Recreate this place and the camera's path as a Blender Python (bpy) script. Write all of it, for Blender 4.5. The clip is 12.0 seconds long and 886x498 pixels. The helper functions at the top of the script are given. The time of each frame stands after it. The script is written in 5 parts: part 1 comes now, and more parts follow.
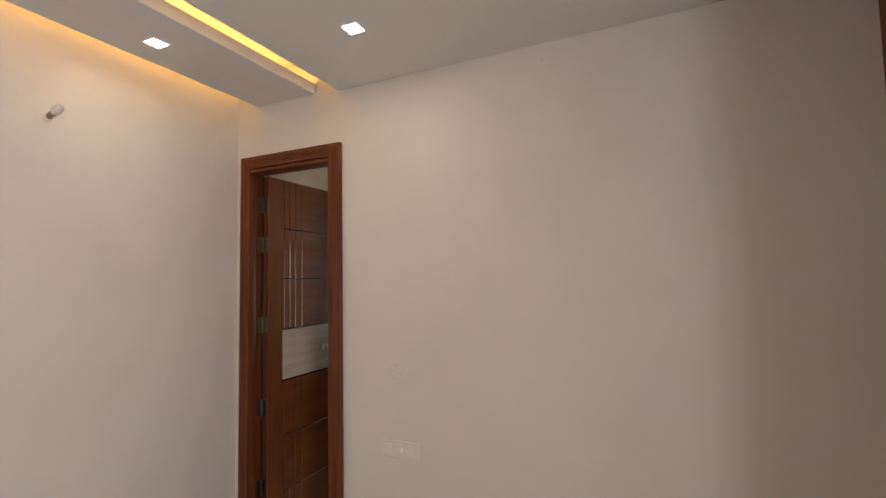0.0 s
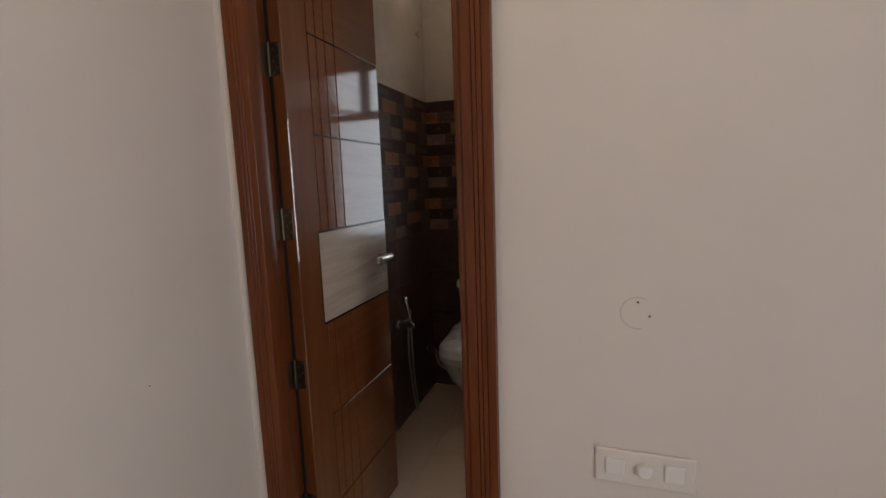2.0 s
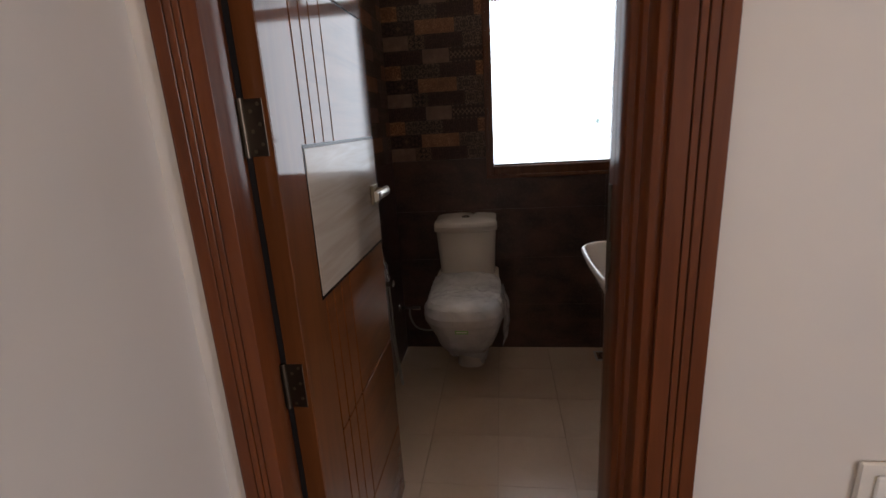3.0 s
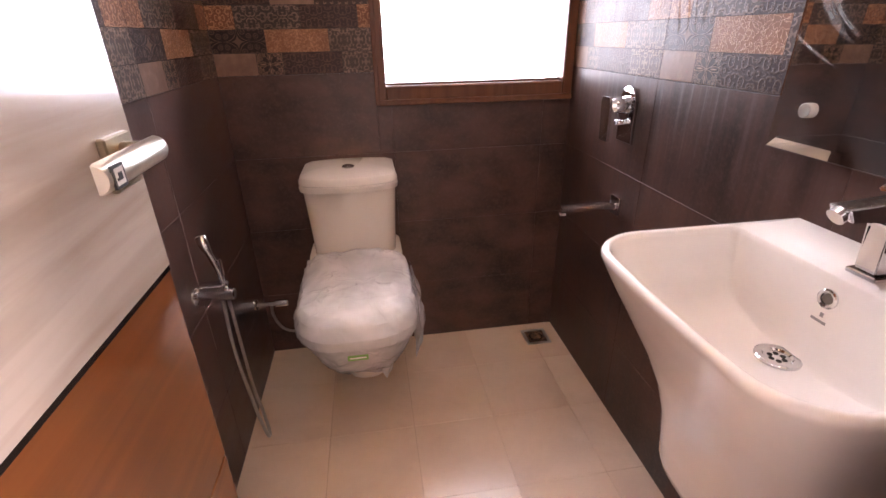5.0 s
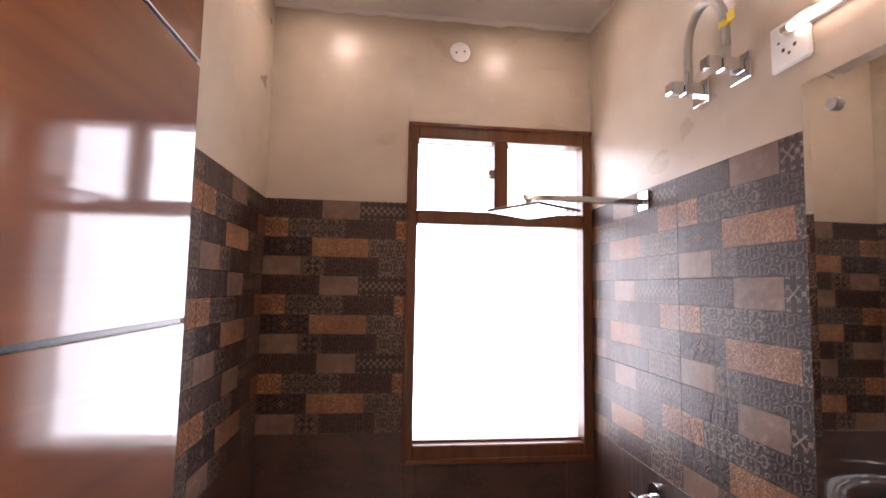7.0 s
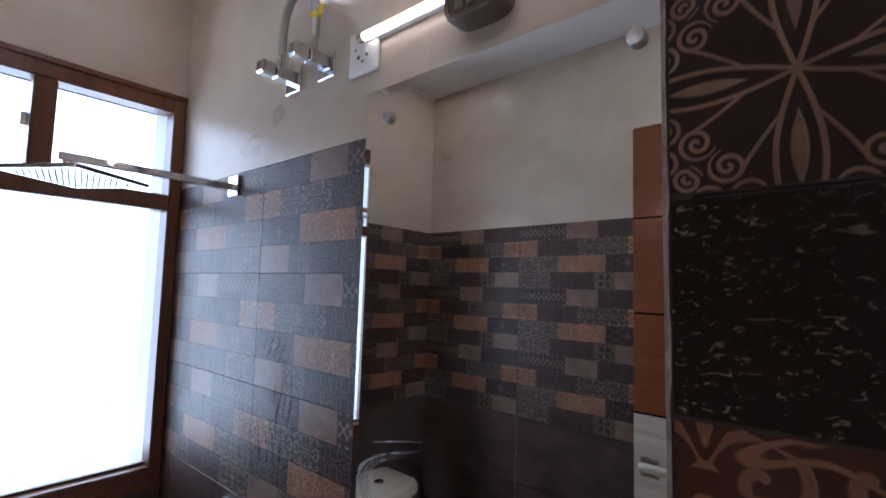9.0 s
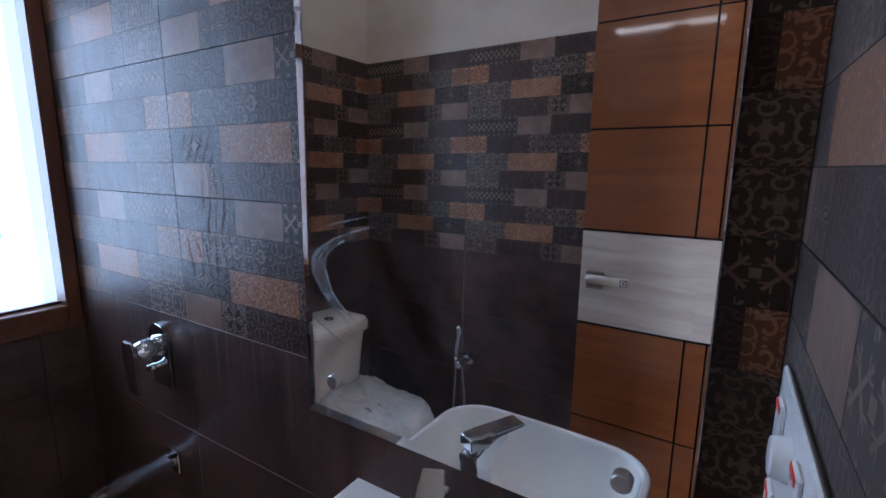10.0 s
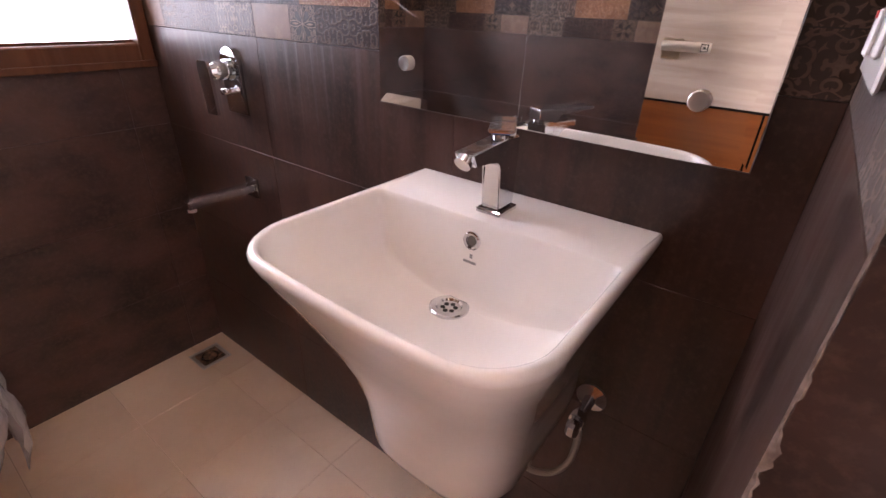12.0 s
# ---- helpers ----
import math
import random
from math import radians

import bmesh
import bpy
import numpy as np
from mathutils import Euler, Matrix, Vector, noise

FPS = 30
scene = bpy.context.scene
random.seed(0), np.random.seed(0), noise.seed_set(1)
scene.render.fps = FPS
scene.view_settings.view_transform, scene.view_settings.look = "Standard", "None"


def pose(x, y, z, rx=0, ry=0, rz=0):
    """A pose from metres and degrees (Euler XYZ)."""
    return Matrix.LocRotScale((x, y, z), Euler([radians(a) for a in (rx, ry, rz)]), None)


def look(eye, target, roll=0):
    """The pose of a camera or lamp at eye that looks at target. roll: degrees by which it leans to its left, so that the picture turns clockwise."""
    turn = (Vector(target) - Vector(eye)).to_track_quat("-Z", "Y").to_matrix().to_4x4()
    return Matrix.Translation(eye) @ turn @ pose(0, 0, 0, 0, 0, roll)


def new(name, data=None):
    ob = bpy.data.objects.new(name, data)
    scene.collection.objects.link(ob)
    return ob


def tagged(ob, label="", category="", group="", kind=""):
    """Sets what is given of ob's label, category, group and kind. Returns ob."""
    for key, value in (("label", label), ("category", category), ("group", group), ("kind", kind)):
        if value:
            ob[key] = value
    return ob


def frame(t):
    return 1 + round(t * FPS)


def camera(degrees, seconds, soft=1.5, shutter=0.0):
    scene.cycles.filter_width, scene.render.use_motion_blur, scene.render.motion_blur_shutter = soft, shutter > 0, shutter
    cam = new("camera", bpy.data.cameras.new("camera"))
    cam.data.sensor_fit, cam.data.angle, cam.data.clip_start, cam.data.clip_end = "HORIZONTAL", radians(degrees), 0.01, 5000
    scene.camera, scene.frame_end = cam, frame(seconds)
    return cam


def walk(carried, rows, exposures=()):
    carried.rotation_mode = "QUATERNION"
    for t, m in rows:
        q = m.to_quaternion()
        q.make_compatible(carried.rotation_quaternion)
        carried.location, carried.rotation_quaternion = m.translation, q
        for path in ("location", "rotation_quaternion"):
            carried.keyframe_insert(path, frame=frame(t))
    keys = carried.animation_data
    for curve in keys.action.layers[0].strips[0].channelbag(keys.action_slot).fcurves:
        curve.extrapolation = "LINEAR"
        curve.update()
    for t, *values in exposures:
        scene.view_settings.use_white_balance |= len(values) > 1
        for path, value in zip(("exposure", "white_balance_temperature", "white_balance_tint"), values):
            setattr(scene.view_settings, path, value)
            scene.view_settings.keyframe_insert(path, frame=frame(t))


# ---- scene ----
cam = camera(87.6, 12.0, shutter=0.1)
PATH = [
    (0, (2.519, -2.361, 1.665), (1.679, -0.55, 1.794), -1.1),
    (0.5, (2.181, -2.185, 1.634), (1.358, -0.362, 1.644), -1.9),
    (1, (1.847, -1.915, 1.603), (0.936, -0.137, 1.498), -1.0),
    (1.5, (1.493, -1.66, 1.561), (0.753, 0.188, 1.366), -0.9),
    (2, (1.175, -1.398, 1.508), (0.534, 0.475, 1.224), -2.0),
    (2.5, (0.905, -1.142, 1.459), (0.372, 0.755, 1.118), -1.1),
    (2.6, (0.855, -1.092, 1.430), (0.370, 0.816, 1.077), -1.3),
    (3, (0.64, -0.932, 1.379), (0.378, 0.98, 0.855), -3.4),
    (3.2, (0.586, -0.798, 1.328), (0.392, 1.089, 0.693), -3.3),
    (3.5, (0.551, -0.627, 1.272), (0.424, 1.200, 0.468), -3.0),
    (3.7, (0.523, -0.51, 1.239), (0.463, 1.278, 0.345), -2.4),
    (5.5, (0.523, -0.062, 1.345), (0.828, 1.765, 0.591), -1.5),
    (5.6, (0.530, -0.062, 1.356), (0.795, 1.790, 0.648), -1.2),
    (5.8, (0.524, -0.055, 1.397), (0.710, 1.842, 0.790), -1.2),
    (6, (0.507, -0.039, 1.452), (0.657, 1.895, 0.963), -1.5),
    (6.5, (0.489, -0.05, 1.618), (0.626, 1.938, 1.441), -0.9),
    (7, (0.490, -0.094, 1.735), (0.718, 1.886, 1.899), 1.0),
    (7.1, (0.483, -0.106, 1.751), (0.745, 1.862, 1.995), 1.0),
    (8.8, (0.658, -0.048, 1.769), (2.091, 1.329, 1.999), 1.4),
    (9, (0.676, -0.025, 1.746), (2.207, 1.251, 1.909), 1.4),
    (9.2, (0.705, 0.011, 1.708), (2.324, 1.185, 1.753), 1.3),
    (9.5, (0.734, 0.044, 1.64), (2.41, 1.128, 1.512), 0.7),
    (10, (0.741, 0.085, 1.546), (2.418, 1.115, 1.191), 0.5),
    (10.5, (0.728, 0.1, 1.441), (2.36, 1.103, 0.865), 0.2),
    (11, (0.712, 0.102, 1.353), (2.274, 1.098, 0.6), -0.4),
    (11.5, (0.677, 0.1, 1.264), (2.122, 1.111, 0.32), 0.5),
    (11.8, (0.647, 0.082, 1.252), (2.066, 1.109, 0.287), 1.6),
    (12, (0.626, 0.055, 1.26), (2.045, 1.111, 0.326), 2.0),
]
EXPOSURE = [(0, -1.38, 6520, 10), (1.5, -1.60, 6330, 11), (2.8, -1.44, 6200, 13), (3.7, -0.98, 6600, 20), (5.3, 1.33, 6500, 31), (6.5, 0.80, 6680, 31), (7.2, 0.25, 6450, 25), (8.8, -0.37, 5250, 13),
            (9.6, -0.6, 4450, 11), (10.5, 0.08, 5050, 16), (11.2, 0.52, 5700, 26), (12, 0.78, 6350, 32)]
walk(cam, [(t, look(eye, target, roll)) for t, eye, target, roll in PATH], EXPOSURE)

# ---- light ----
GLOW = 7.0        # daylight outside the bathroom window
world = bpy.data.worlds.new("sky")
scene.world = world
world.use_nodes = True
wn = world.node_tree.nodes
sky = wn.new("ShaderNodeTexSky")
sky.sky_type, sky.sun_disc = "NISHITA", False
sky.sun_elevation, sky.sun_rotation = radians(50), radians(20)
world.node_tree.links.new(sky.outputs[0], wn["Background"].inputs[0])
wn["Background"].inputs[1].default_value = 0.08


def area(name, eye, target, sx, sy, power, colour, spread=180):
    data = bpy.data.lights.new(name, "AREA")
    data.shape, data.size, data.size_y, data.energy, data.color = "RECTANGLE", sx, sy, power, colour
    data.spread = radians(spread)
    ob = new(name, data)
    ob.matrix_world = look(eye, target)
    return ob


area("bedroom_window_daylight", (4.04, -3.22, 1.45), (3.0, -3.22, 1.45), 0.84, 1.78, 137, (1.0, 0.945, 0.925), 155)


# ---- materials ----
def mat(name, colour=(0.8, 0.8, 0.8), rough=0.5, metal=0.0, **extra):
    m = bpy.data.materials.new(name)
    m.use_nodes = True
    b = m.node_tree.nodes["Principled BSDF"]
    b.inputs["Base Color"].default_value = (*colour, 1)
    b.inputs["Roughness"].default_value = rough
    b.inputs["Metallic"].default_value = metal
    for key, value in extra.items():
        b.inputs[key.replace("_", " ")].default_value = value
    return m


class Net:
    """Short hand for one material's nodes."""

    def __init__(self, m):
        self.m, self.t = m, m.node_tree
        self.b = self.t.nodes["Principled BSDF"]

    def node(self, kind, ins=(), operation="", data_type="", wave_type=""):
        n = self.t.nodes.new("ShaderNode" + kind)
        if operation:
            n.operation = operation
        if data_type:
            n.data_type = data_type
        if wave_type:
            n.wave_type = wave_type
        for k, v in dict(ins).items():
            self.put(n.inputs[k], v)
        return n

    def put(self, socket, v):
        if isinstance(v, bpy.types.NodeSocket):
            self.t.links.new(v, socket)
        else:
            socket.default_value = v

    def math(self, op, a, b=0.0, c=0.0):
        return self.node("Math", {0: a, 1: b, 2: c}, operation=op).outputs[0]

    def mix(self, f, a, b):
        n = self.node("Mix", data_type="RGBA")
        self.put(n.inputs[0], f)
        self.put(n.inputs[6], a if isinstance(a, bpy.types.NodeSocket) else (*a, 1))
        self.put(n.inputs[7], b if isinstance(b, bpy.types.NodeSocket) else (*b, 1))
        return n.outputs[2]

    def coords(self, kind="Object", scale=(1, 1, 1), loc=(0, 0, 0)):
        tc = self.node("TexCoord")
        mp = self.node("Mapping", {"Vector": tc.outputs[kind], "Scale": scale, "Location": loc})
        return mp.outputs[0]

    def world(self, scale=(1, 1, 1)):
        g = self.node("NewGeometry")
        return self.node("Mapping", {"Vector": g.outputs["Position"], "Scale": scale}).outputs[0]

    def noise(self, v, scale, detail=4.0, rough=0.55, dist=0.0):
        return self.node("TexNoise", {"Vector": v, "Scale": scale, "Detail": detail, "Roughness": rough, "Distortion": dist}).outputs["Fac"]

    def ramp(self, f, lo, hi, a=0.0, b=1.0):
        return self.node("MapRange", {"Value": f, "From Min": lo, "From Max": hi, "To Min": a, "To Max": b}).outputs[0]

    def bump(self, h, strength, dist=0.002):
        self.put(self.b.inputs["Normal"], self.node("Bump", {"Height": h, "Strength": strength, "Distance": dist}).outputs[0])

    def colour(self, v):
        self.put(self.b.inputs["Base Color"], v)

    def rough(self, v):
        self.put(self.b.inputs["Roughness"], v)


def rnd(n):
    return n.node("ObjectInfo").outputs["Random"]


def plaster(name, a, b, scale=3.0, rough=0.6):
    m = mat(name, a, rough)
    n = Net(m)
    v = n.world()
    f = n.ramp(n.noise(v, scale, 5), 0.3, 0.7)
    n.colour(n.mix(f, a, b))
    n.bump(n.noise(v, 60, 3), 0.06)
    return m


M_ROOM = plaster("cream_emulsion_paint", (0.70, 0.66, 0.625), (0.665, 0.625, 0.585), 2.5, 0.55)
M_CEIL = plaster("white_ceiling_paint", (0.78, 0.76, 0.73), (0.74, 0.72, 0.69), 2.0, 0.7)
M_SCAR = plaster("scraped_paint", (0.52, 0.48, 0.44), (0.46, 0.42, 0.38), 30.0, 0.8)
M_RAW = plaster("grey_plaster", (0.42, 0.38, 0.35), (0.30, 0.27, 0.24), 14.0, 0.9)


def wood(name, dark, light, axis="z", coat=0.6, rough=0.25):
    m = mat(name, light, rough, 0.0, Specular_IOR_Level=0.12)
    n = Net(m)
    s = {"z": (26, 26, 2.0), "y": (26, 2.0, 26), "x": (2.0, 26, 26)}[axis]
    v = n.world(s)
    g = n.noise(v, 1.0, 6, 0.6, 0.8)
    big = n.noise(n.world((3, 3, 1.2)), 1.0, 3)
    f = n.ramp(n.math("ADD", n.math("MULTIPLY", g, 0.7), n.math("MULTIPLY", big, 0.4)), 0.32, 0.75)
    n.colour(n.mix(f, dark, light))
    n.b.inputs["Coat Weight"].default_value = coat
    n.b.inputs["Coat IOR"].default_value = 1.78 if coat > 0.5 else 1.5
    n.put(n.b.inputs["Coat Roughness"], n.ramp(big, 0.3, 0.7, 0.04, 0.09) if coat > 0.5 else n.ramp(big, 0.3, 0.7, 0.18, 0.30))
    h = n.math("ADD", n.math("MULTIPLY", g, 0.35), n.noise(n.world((9, 9, 5)), 1.0, 2))
    n.bump(h, 0.11 if coat > 0.5 else 0.06, 0.004)
    return m


M_FRAME = wood("varnished_frame_wood", (0.080, 0.020, 0.006), (0.180, 0.052, 0.015), "z", 0.32, 0.4)
M_DOOR = wood("varnished_door_veneer", (0.120, 0.034, 0.009), (0.215, 0.066, 0.015), "y", 0.9, 0.5)
M_STILE = wood("varnished_door_stile", (0.115, 0.036, 0.011), (0.195, 0.064, 0.017), "z", 0.9, 0.5)
M_WIN = wood("brown_window_wood", (0.085, 0.035, 0.018), (0.17, 0.07, 0.035), "z", 0.3, 0.3)
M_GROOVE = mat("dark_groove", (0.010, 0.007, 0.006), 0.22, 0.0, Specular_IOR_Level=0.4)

M_LAM = mat("pale_laminate", (0.5, 0.46, 0.42), 0.2)
n = Net(M_LAM)
g = n.noise(n.world((2, 2.2, 26)), 1.0, 4, 0.55, 0.8)
n.colour(n.mix(n.ramp(g, 0.25, 0.6), (0.41, 0.325, 0.255), (0.545, 0.462, 0.385)))
n.b.inputs["Coat Weight"].default_value = 0.4

M_CHROME = mat("polished_chrome", (0.70, 0.71, 0.73), 0.07, 1.0)
n = Net(M_CHROME)
n.rough(n.ramp(n.noise(n.world(), 40, 3), 0.4, 0.75, 0.04, 0.2))
M_STEEL = mat("brushed_steel", (0.45, 0.43, 0.40), 0.32, 1.0)
n = Net(M_STEEL)
n.rough(n.ramp(n.noise(n.world((40, 40, 4)), 3, 3), 0.3, 0.7, 0.25, 0.5))
M_BRASS = mat("aged_lever_metal", (0.36, 0.30, 0.21), 0.32, 1.0)
M_SATIN = mat("satin_lever_metal", (0.78, 0.74, 0.66), 0.30, 0.85)
M_HINGE = mat("dark_hinge_steel", (0.16, 0.13, 0.10), 0.38, 1.0)
M_HOSE = mat("braided_hose_steel", (0.40, 0.38, 0.35), 0.42, 1.0)
n = Net(M_HOSE)
n.bump(n.node("TexWave", {"Vector": n.world(), "Scale": 130.0, "Distortion": 2.0}).outputs["Fac"], 0.5, 0.001)
M_PLASTIC = mat("white_switch_plastic", (0.78, 0.77, 0.75), 0.25)
M_WARMWHITE = mat("off_white_plastic", (0.72, 0.69, 0.64), 0.35)
M_RED = mat("red_switch_mark", (0.65, 0.04, 0.03), 0.4)
M_GREY = mat("grey_backing_box", (0.16, 0.14, 0.12), 0.6)
M_BLACK = mat("black_rubber_and_shade", (0.015, 0.015, 0.015), 0.5)
M_YELLOW = mat("yellow_tag", (0.75, 0.58, 0.03), 0.5)
M_GREEN = mat("green_sticker", (0.16, 0.36, 0.08), 0.45)
M_PRINT = mat("grey_print", (0.25, 0.24, 0.24), 0.5)
M_BROWNBOX = mat("smoked_brown_plastic", (0.15, 0.115, 0.085), 0.15, 0.0, Coat_Weight=0.5)


def ceramic(name, a, b):
    m = mat(name, a, 0.07)
    n = Net(m)
    n.colour(n.mix(n.ramp(n.noise(n.world(), 5, 3), 0.4, 0.75), a, b))
    n.rough(n.ramp(n.noise(n.world(), 22, 4), 0.45, 0.75, 0.05, 0.16))
    n.b.inputs["Coat Weight"].default_value = 0.5
    return m


M_BASIN = ceramic("white_glazed_ceramic", (0.87, 0.84, 0.80), (0.84, 0.80, 0.755))
M_WC = ceramic("ivory_glazed_ceramic", (0.74, 0.67, 0.58), (0.71, 0.64, 0.55))

M_WRAP = mat("clear_plastic_wrap", (0.82, 0.80, 0.79), 0.3)
n = Net(M_WRAP)
n.b.inputs["Alpha"].default_value = 0.5
w = n.noise(n.world(), 7, 2, 0.5, 0.6)
crease = n.ramp(n.math("ABSOLUTE", n.math("SUBTRACT", n.noise(n.world((1, 1, 0.6)), 11, 2, 0.5, 0.8), 0.5)), 0.0, 0.09, 1.0, 0.0)
n.put(n.b.inputs["Alpha"], n.ramp(w, 0.35, 0.7, 0.52, 0.72))
n.rough(n.ramp(w, 0.3, 0.7, 0.12, 0.25))
n.bump(n.math("ADD", w, n.math("MULTIPLY", crease, 0.30)), 0.5, 0.010)


def emit(name, colour, strength):
    m = bpy.data.materials.new(name)
    m.use_nodes = True
    t = m.node_tree
    t.nodes.clear()
    e = t.nodes.new("ShaderNodeEmission")
    e.inputs[0].default_value, e.inputs[1].default_value = (*colour, 1), strength
    t.links.new(e.outputs[0], t.nodes.new("ShaderNodeOutputMaterial").inputs[0])
    return m


M_SKY = emit("bright_overcast_sky", (0.90, 0.96, 1.0), GLOW)
M_LED = emit("downlight_glow", (1.0, 0.86, 0.70), 95)
M_COVE = emit("warm_led_strip", (1.0, 0.52, 0.12), 62)
M_TUBE = emit("warm_tube_glow", (1.0, 0.78, 0.60), 11)
M_SPOT = emit("bedroom_downlight_glow", (1.0, 0.80, 0.58), 330)

M_GLASS = bpy.data.materials.new("window_glass")
M_GLASS.use_nodes = True
t = M_GLASS.node_tree
t.nodes.clear()
gl, tr, mx, ou = (t.nodes.new("ShaderNode" + k) for k in ("BsdfGlossy", "BsdfTransparent", "MixShader", "OutputMaterial"))
gl.inputs["Roughness"].default_value = 0.02
mx.inputs[0].default_value = 0.06
t.links.new(tr.outputs[0], mx.inputs[1]), t.links.new(gl.outputs[0], mx.inputs[2]), t.links.new(mx.outputs[0], ou.inputs[0])

# mirror with wiped arcs of dust near one edge
M_MIRROR = mat("silvered_mirror", (0.95, 0.965, 0.95), 0.015, 1.0)
n = Net(M_MIRROR)
v = n.world()
sep = n.node("SeparateXYZ", {0: v})
dz = n.math("SUBTRACT", sep.outputs[2], 1.378)
up, dn = n.math("MAXIMUM", dz, 0.0), n.math("MAXIMUM", n.math("MULTIPLY", dz, -1.0), 0.0)
bend = n.math("ADD", n.math("MULTIPLY", n.math("MULTIPLY", up, up), 27.0), n.math("MULTIPLY", n.math("MULTIPLY", dn, dn), 8.3))
q = n.math("SUBTRACT", n.math("SUBTRACT", 0.697, sep.outputs[1]), bend)
q = n.math("ADD", q, n.math("MULTIPLY", n.math("SUBTRACT", n.noise(v, 14, 2), 0.5), 0.012))
smear = None
for at, w, z0, z1 in ((0.0, 0.011, 1.275, 1.46), (0.024, 0.008, 1.28, 1.44), (0.012, 0.004, 1.30, 1.43), (-0.092, 0.008, 1.235, 1.30), (-0.078, 0.012, 1.435, 1.48)):
    one = n.ramp(n.math("ABSOLUTE", n.math("SUBTRACT", q, at)), w * 0.3, w, 1.0, 0.0)
    one = n.math("MULTIPLY", one, n.math("MULTIPLY", n.ramp(sep.outputs[2], z0, z0 + 0.02), n.ramp(sep.outputs[2], z1, z1 - 0.02)))
    smear = one if smear is None else n.math("MAXIMUM", smear, one)
smear = n.math("MULTIPLY", smear, n.ramp(n.noise(v, 30, 4), 0.3, 0.6, 0.4, 1.0))
film = n.math("MULTIPLY", n.ramp(n.noise(v, 5.0, 5, 0.6, 1.0), 0.45, 0.75), 0.05)
ya, za = sep.outputs[1], sep.outputs[2]
slant = n.node("CombineXYZ", {0: n.math("ADD", n.math("MULTIPLY", ya, 20.0), n.math("MULTIPLY", za, -13.0)), 1: n.math("ADD", n.math("MULTIPLY", ya, 1.6), n.math("MULTIPLY", za, 2.4))}).outputs[0]
streak = n.math("MULTIPLY", n.ramp(n.noise(slant, 1.0, 3, 0.5, 0.3), 0.42, 0.62), n.math("MULTIPLY", n.ramp(za, 1.60, 1.35), n.ramp(ya, 0.22, 0.45)))
film = n.math("ADD", film, n.math("MULTIPLY", streak, 0.032))
haze = n.math("ADD", n.math("MULTIPLY", smear, 0.34), film)
dust = n.node("BsdfDiffuse", {"Color": (0.75, 0.8, 0.82, 1)})
mixs = n.node("MixShader", {0: haze, 1: n.b.outputs[0], 2: dust.outputs[0]})
n.t.links.new(mixs.outputs[0], n.t.nodes["Material Output"].inputs[0])


# ---- tile materials ----
def tile_dark(axis):
    m = mat("dark_brown_tile_" + axis, (0.05, 0.032, 0.028), 0.35)
    n = Net(m)
    v = n.world({"z": (26, 26, 1.8), "x": (6, 6, 13)}[axis])
    g = n.noise(v, 1.0, 4, 0.6, 0.25)
    c = n.noise(n.world(), 4.0, 4, 0.55, 0.3)
    fine = n.noise(n.world(), 95.0, 4, 0.65)
    f = n.ramp(n.math("ADD", n.math("MULTIPLY", g, 0.5), n.math("MULTIPLY", c, 0.6)), 0.40, 0.70)
    base = n.mix(f, (0.024, 0.0130, 0.010), (0.100, 0.048, 0.035))
    base = n.mix(n.math("MULTIPLY", n.ramp(fine, 0.48, 0.70), 0.45), base, (0.105, 0.066, 0.052))
    pos = n.node("SeparateXYZ", {0: n.node("NewGeometry").outputs["Position"]})
    # pale water runs under the shower
    runs = n.ramp(n.noise(n.world((0.0, 55, 2.5)), 1.0, 3, 0.5, 0.4), 0.52, 0.70)
    zone = n.math("MULTIPLY", n.ramp(pos.outputs[0], 1.30, 1.318), n.math("MULTIPLY", n.ramp(pos.outputs[2], 0.92, 1.16), n.ramp(pos.outputs[1], 0.55, 0.95)))
    n.colour(n.mix(n.math("MULTIPLY", n.math("MULTIPLY", runs, zone), 0.22), base, (0.30, 0.27, 0.26)))
    n.rough(n.ramp(n.math("ADD", n.math("MULTIPLY", g, 0.6), n.math("MULTIPLY", c, 0.4)), 0.35, 0.65, 0.30, 0.46))
    n.bump(n.math("ADD", g, n.math("MULTIPLY", fine, 0.4)), 0.25, 0.0015)
    return m


M_DARK_Z, M_DARK_X = tile_dark("z"), tile_dark("x")

M_CREAM = mat("cream_glazed_tile", (0.52, 0.43, 0.34), 0.3, 0.0, Specular_IOR_Level=0.4)
n = Net(M_CREAM)
c = n.noise(n.world((1.0, 1.0, 1.8)), 2.6, 3, 0.5, 0.2)
c2 = n.noise(n.world(), 11.0, 2, 0.5)
f = n.ramp(n.math("ADD", n.math("MULTIPLY", c, 0.75), n.math("MULTIPLY", c2, 0.25)), 0.32, 0.66)
n.colour(n.mix(f, (0.475, 0.385, 0.295), (0.575, 0.49, 0.395)))
n.rough(n.ramp(c, 0.3, 0.7, 0.27, 0.34))

M_FLOOR = mat("beige_floor_tile", (0.5, 0.4, 0.3), 0.3)
n = Net(M_FLOOR)
v = n.node("VectorMath", {0: n.world(), 1: n.node("CombineXYZ", {0: n.math("MULTIPLY", rnd(n), 30.0)}).outputs[0]}, operation="ADD").outputs[0]
c = n.noise(v, 3.0, 2, 0.5, 0.0)
c2 = n.noise(v, 30.0, 2)
f = n.ramp(n.math("ADD", n.math("MULTIPLY", c, 0.8), n.math("MULTIPLY", c2, 0.2)), 0.33, 0.68)
stain = n.math("MULTIPLY", n.ramp(n.noise(n.world(), 2.3, 5, 0.6, 0.6), 0.50, 0.72), 0.40)
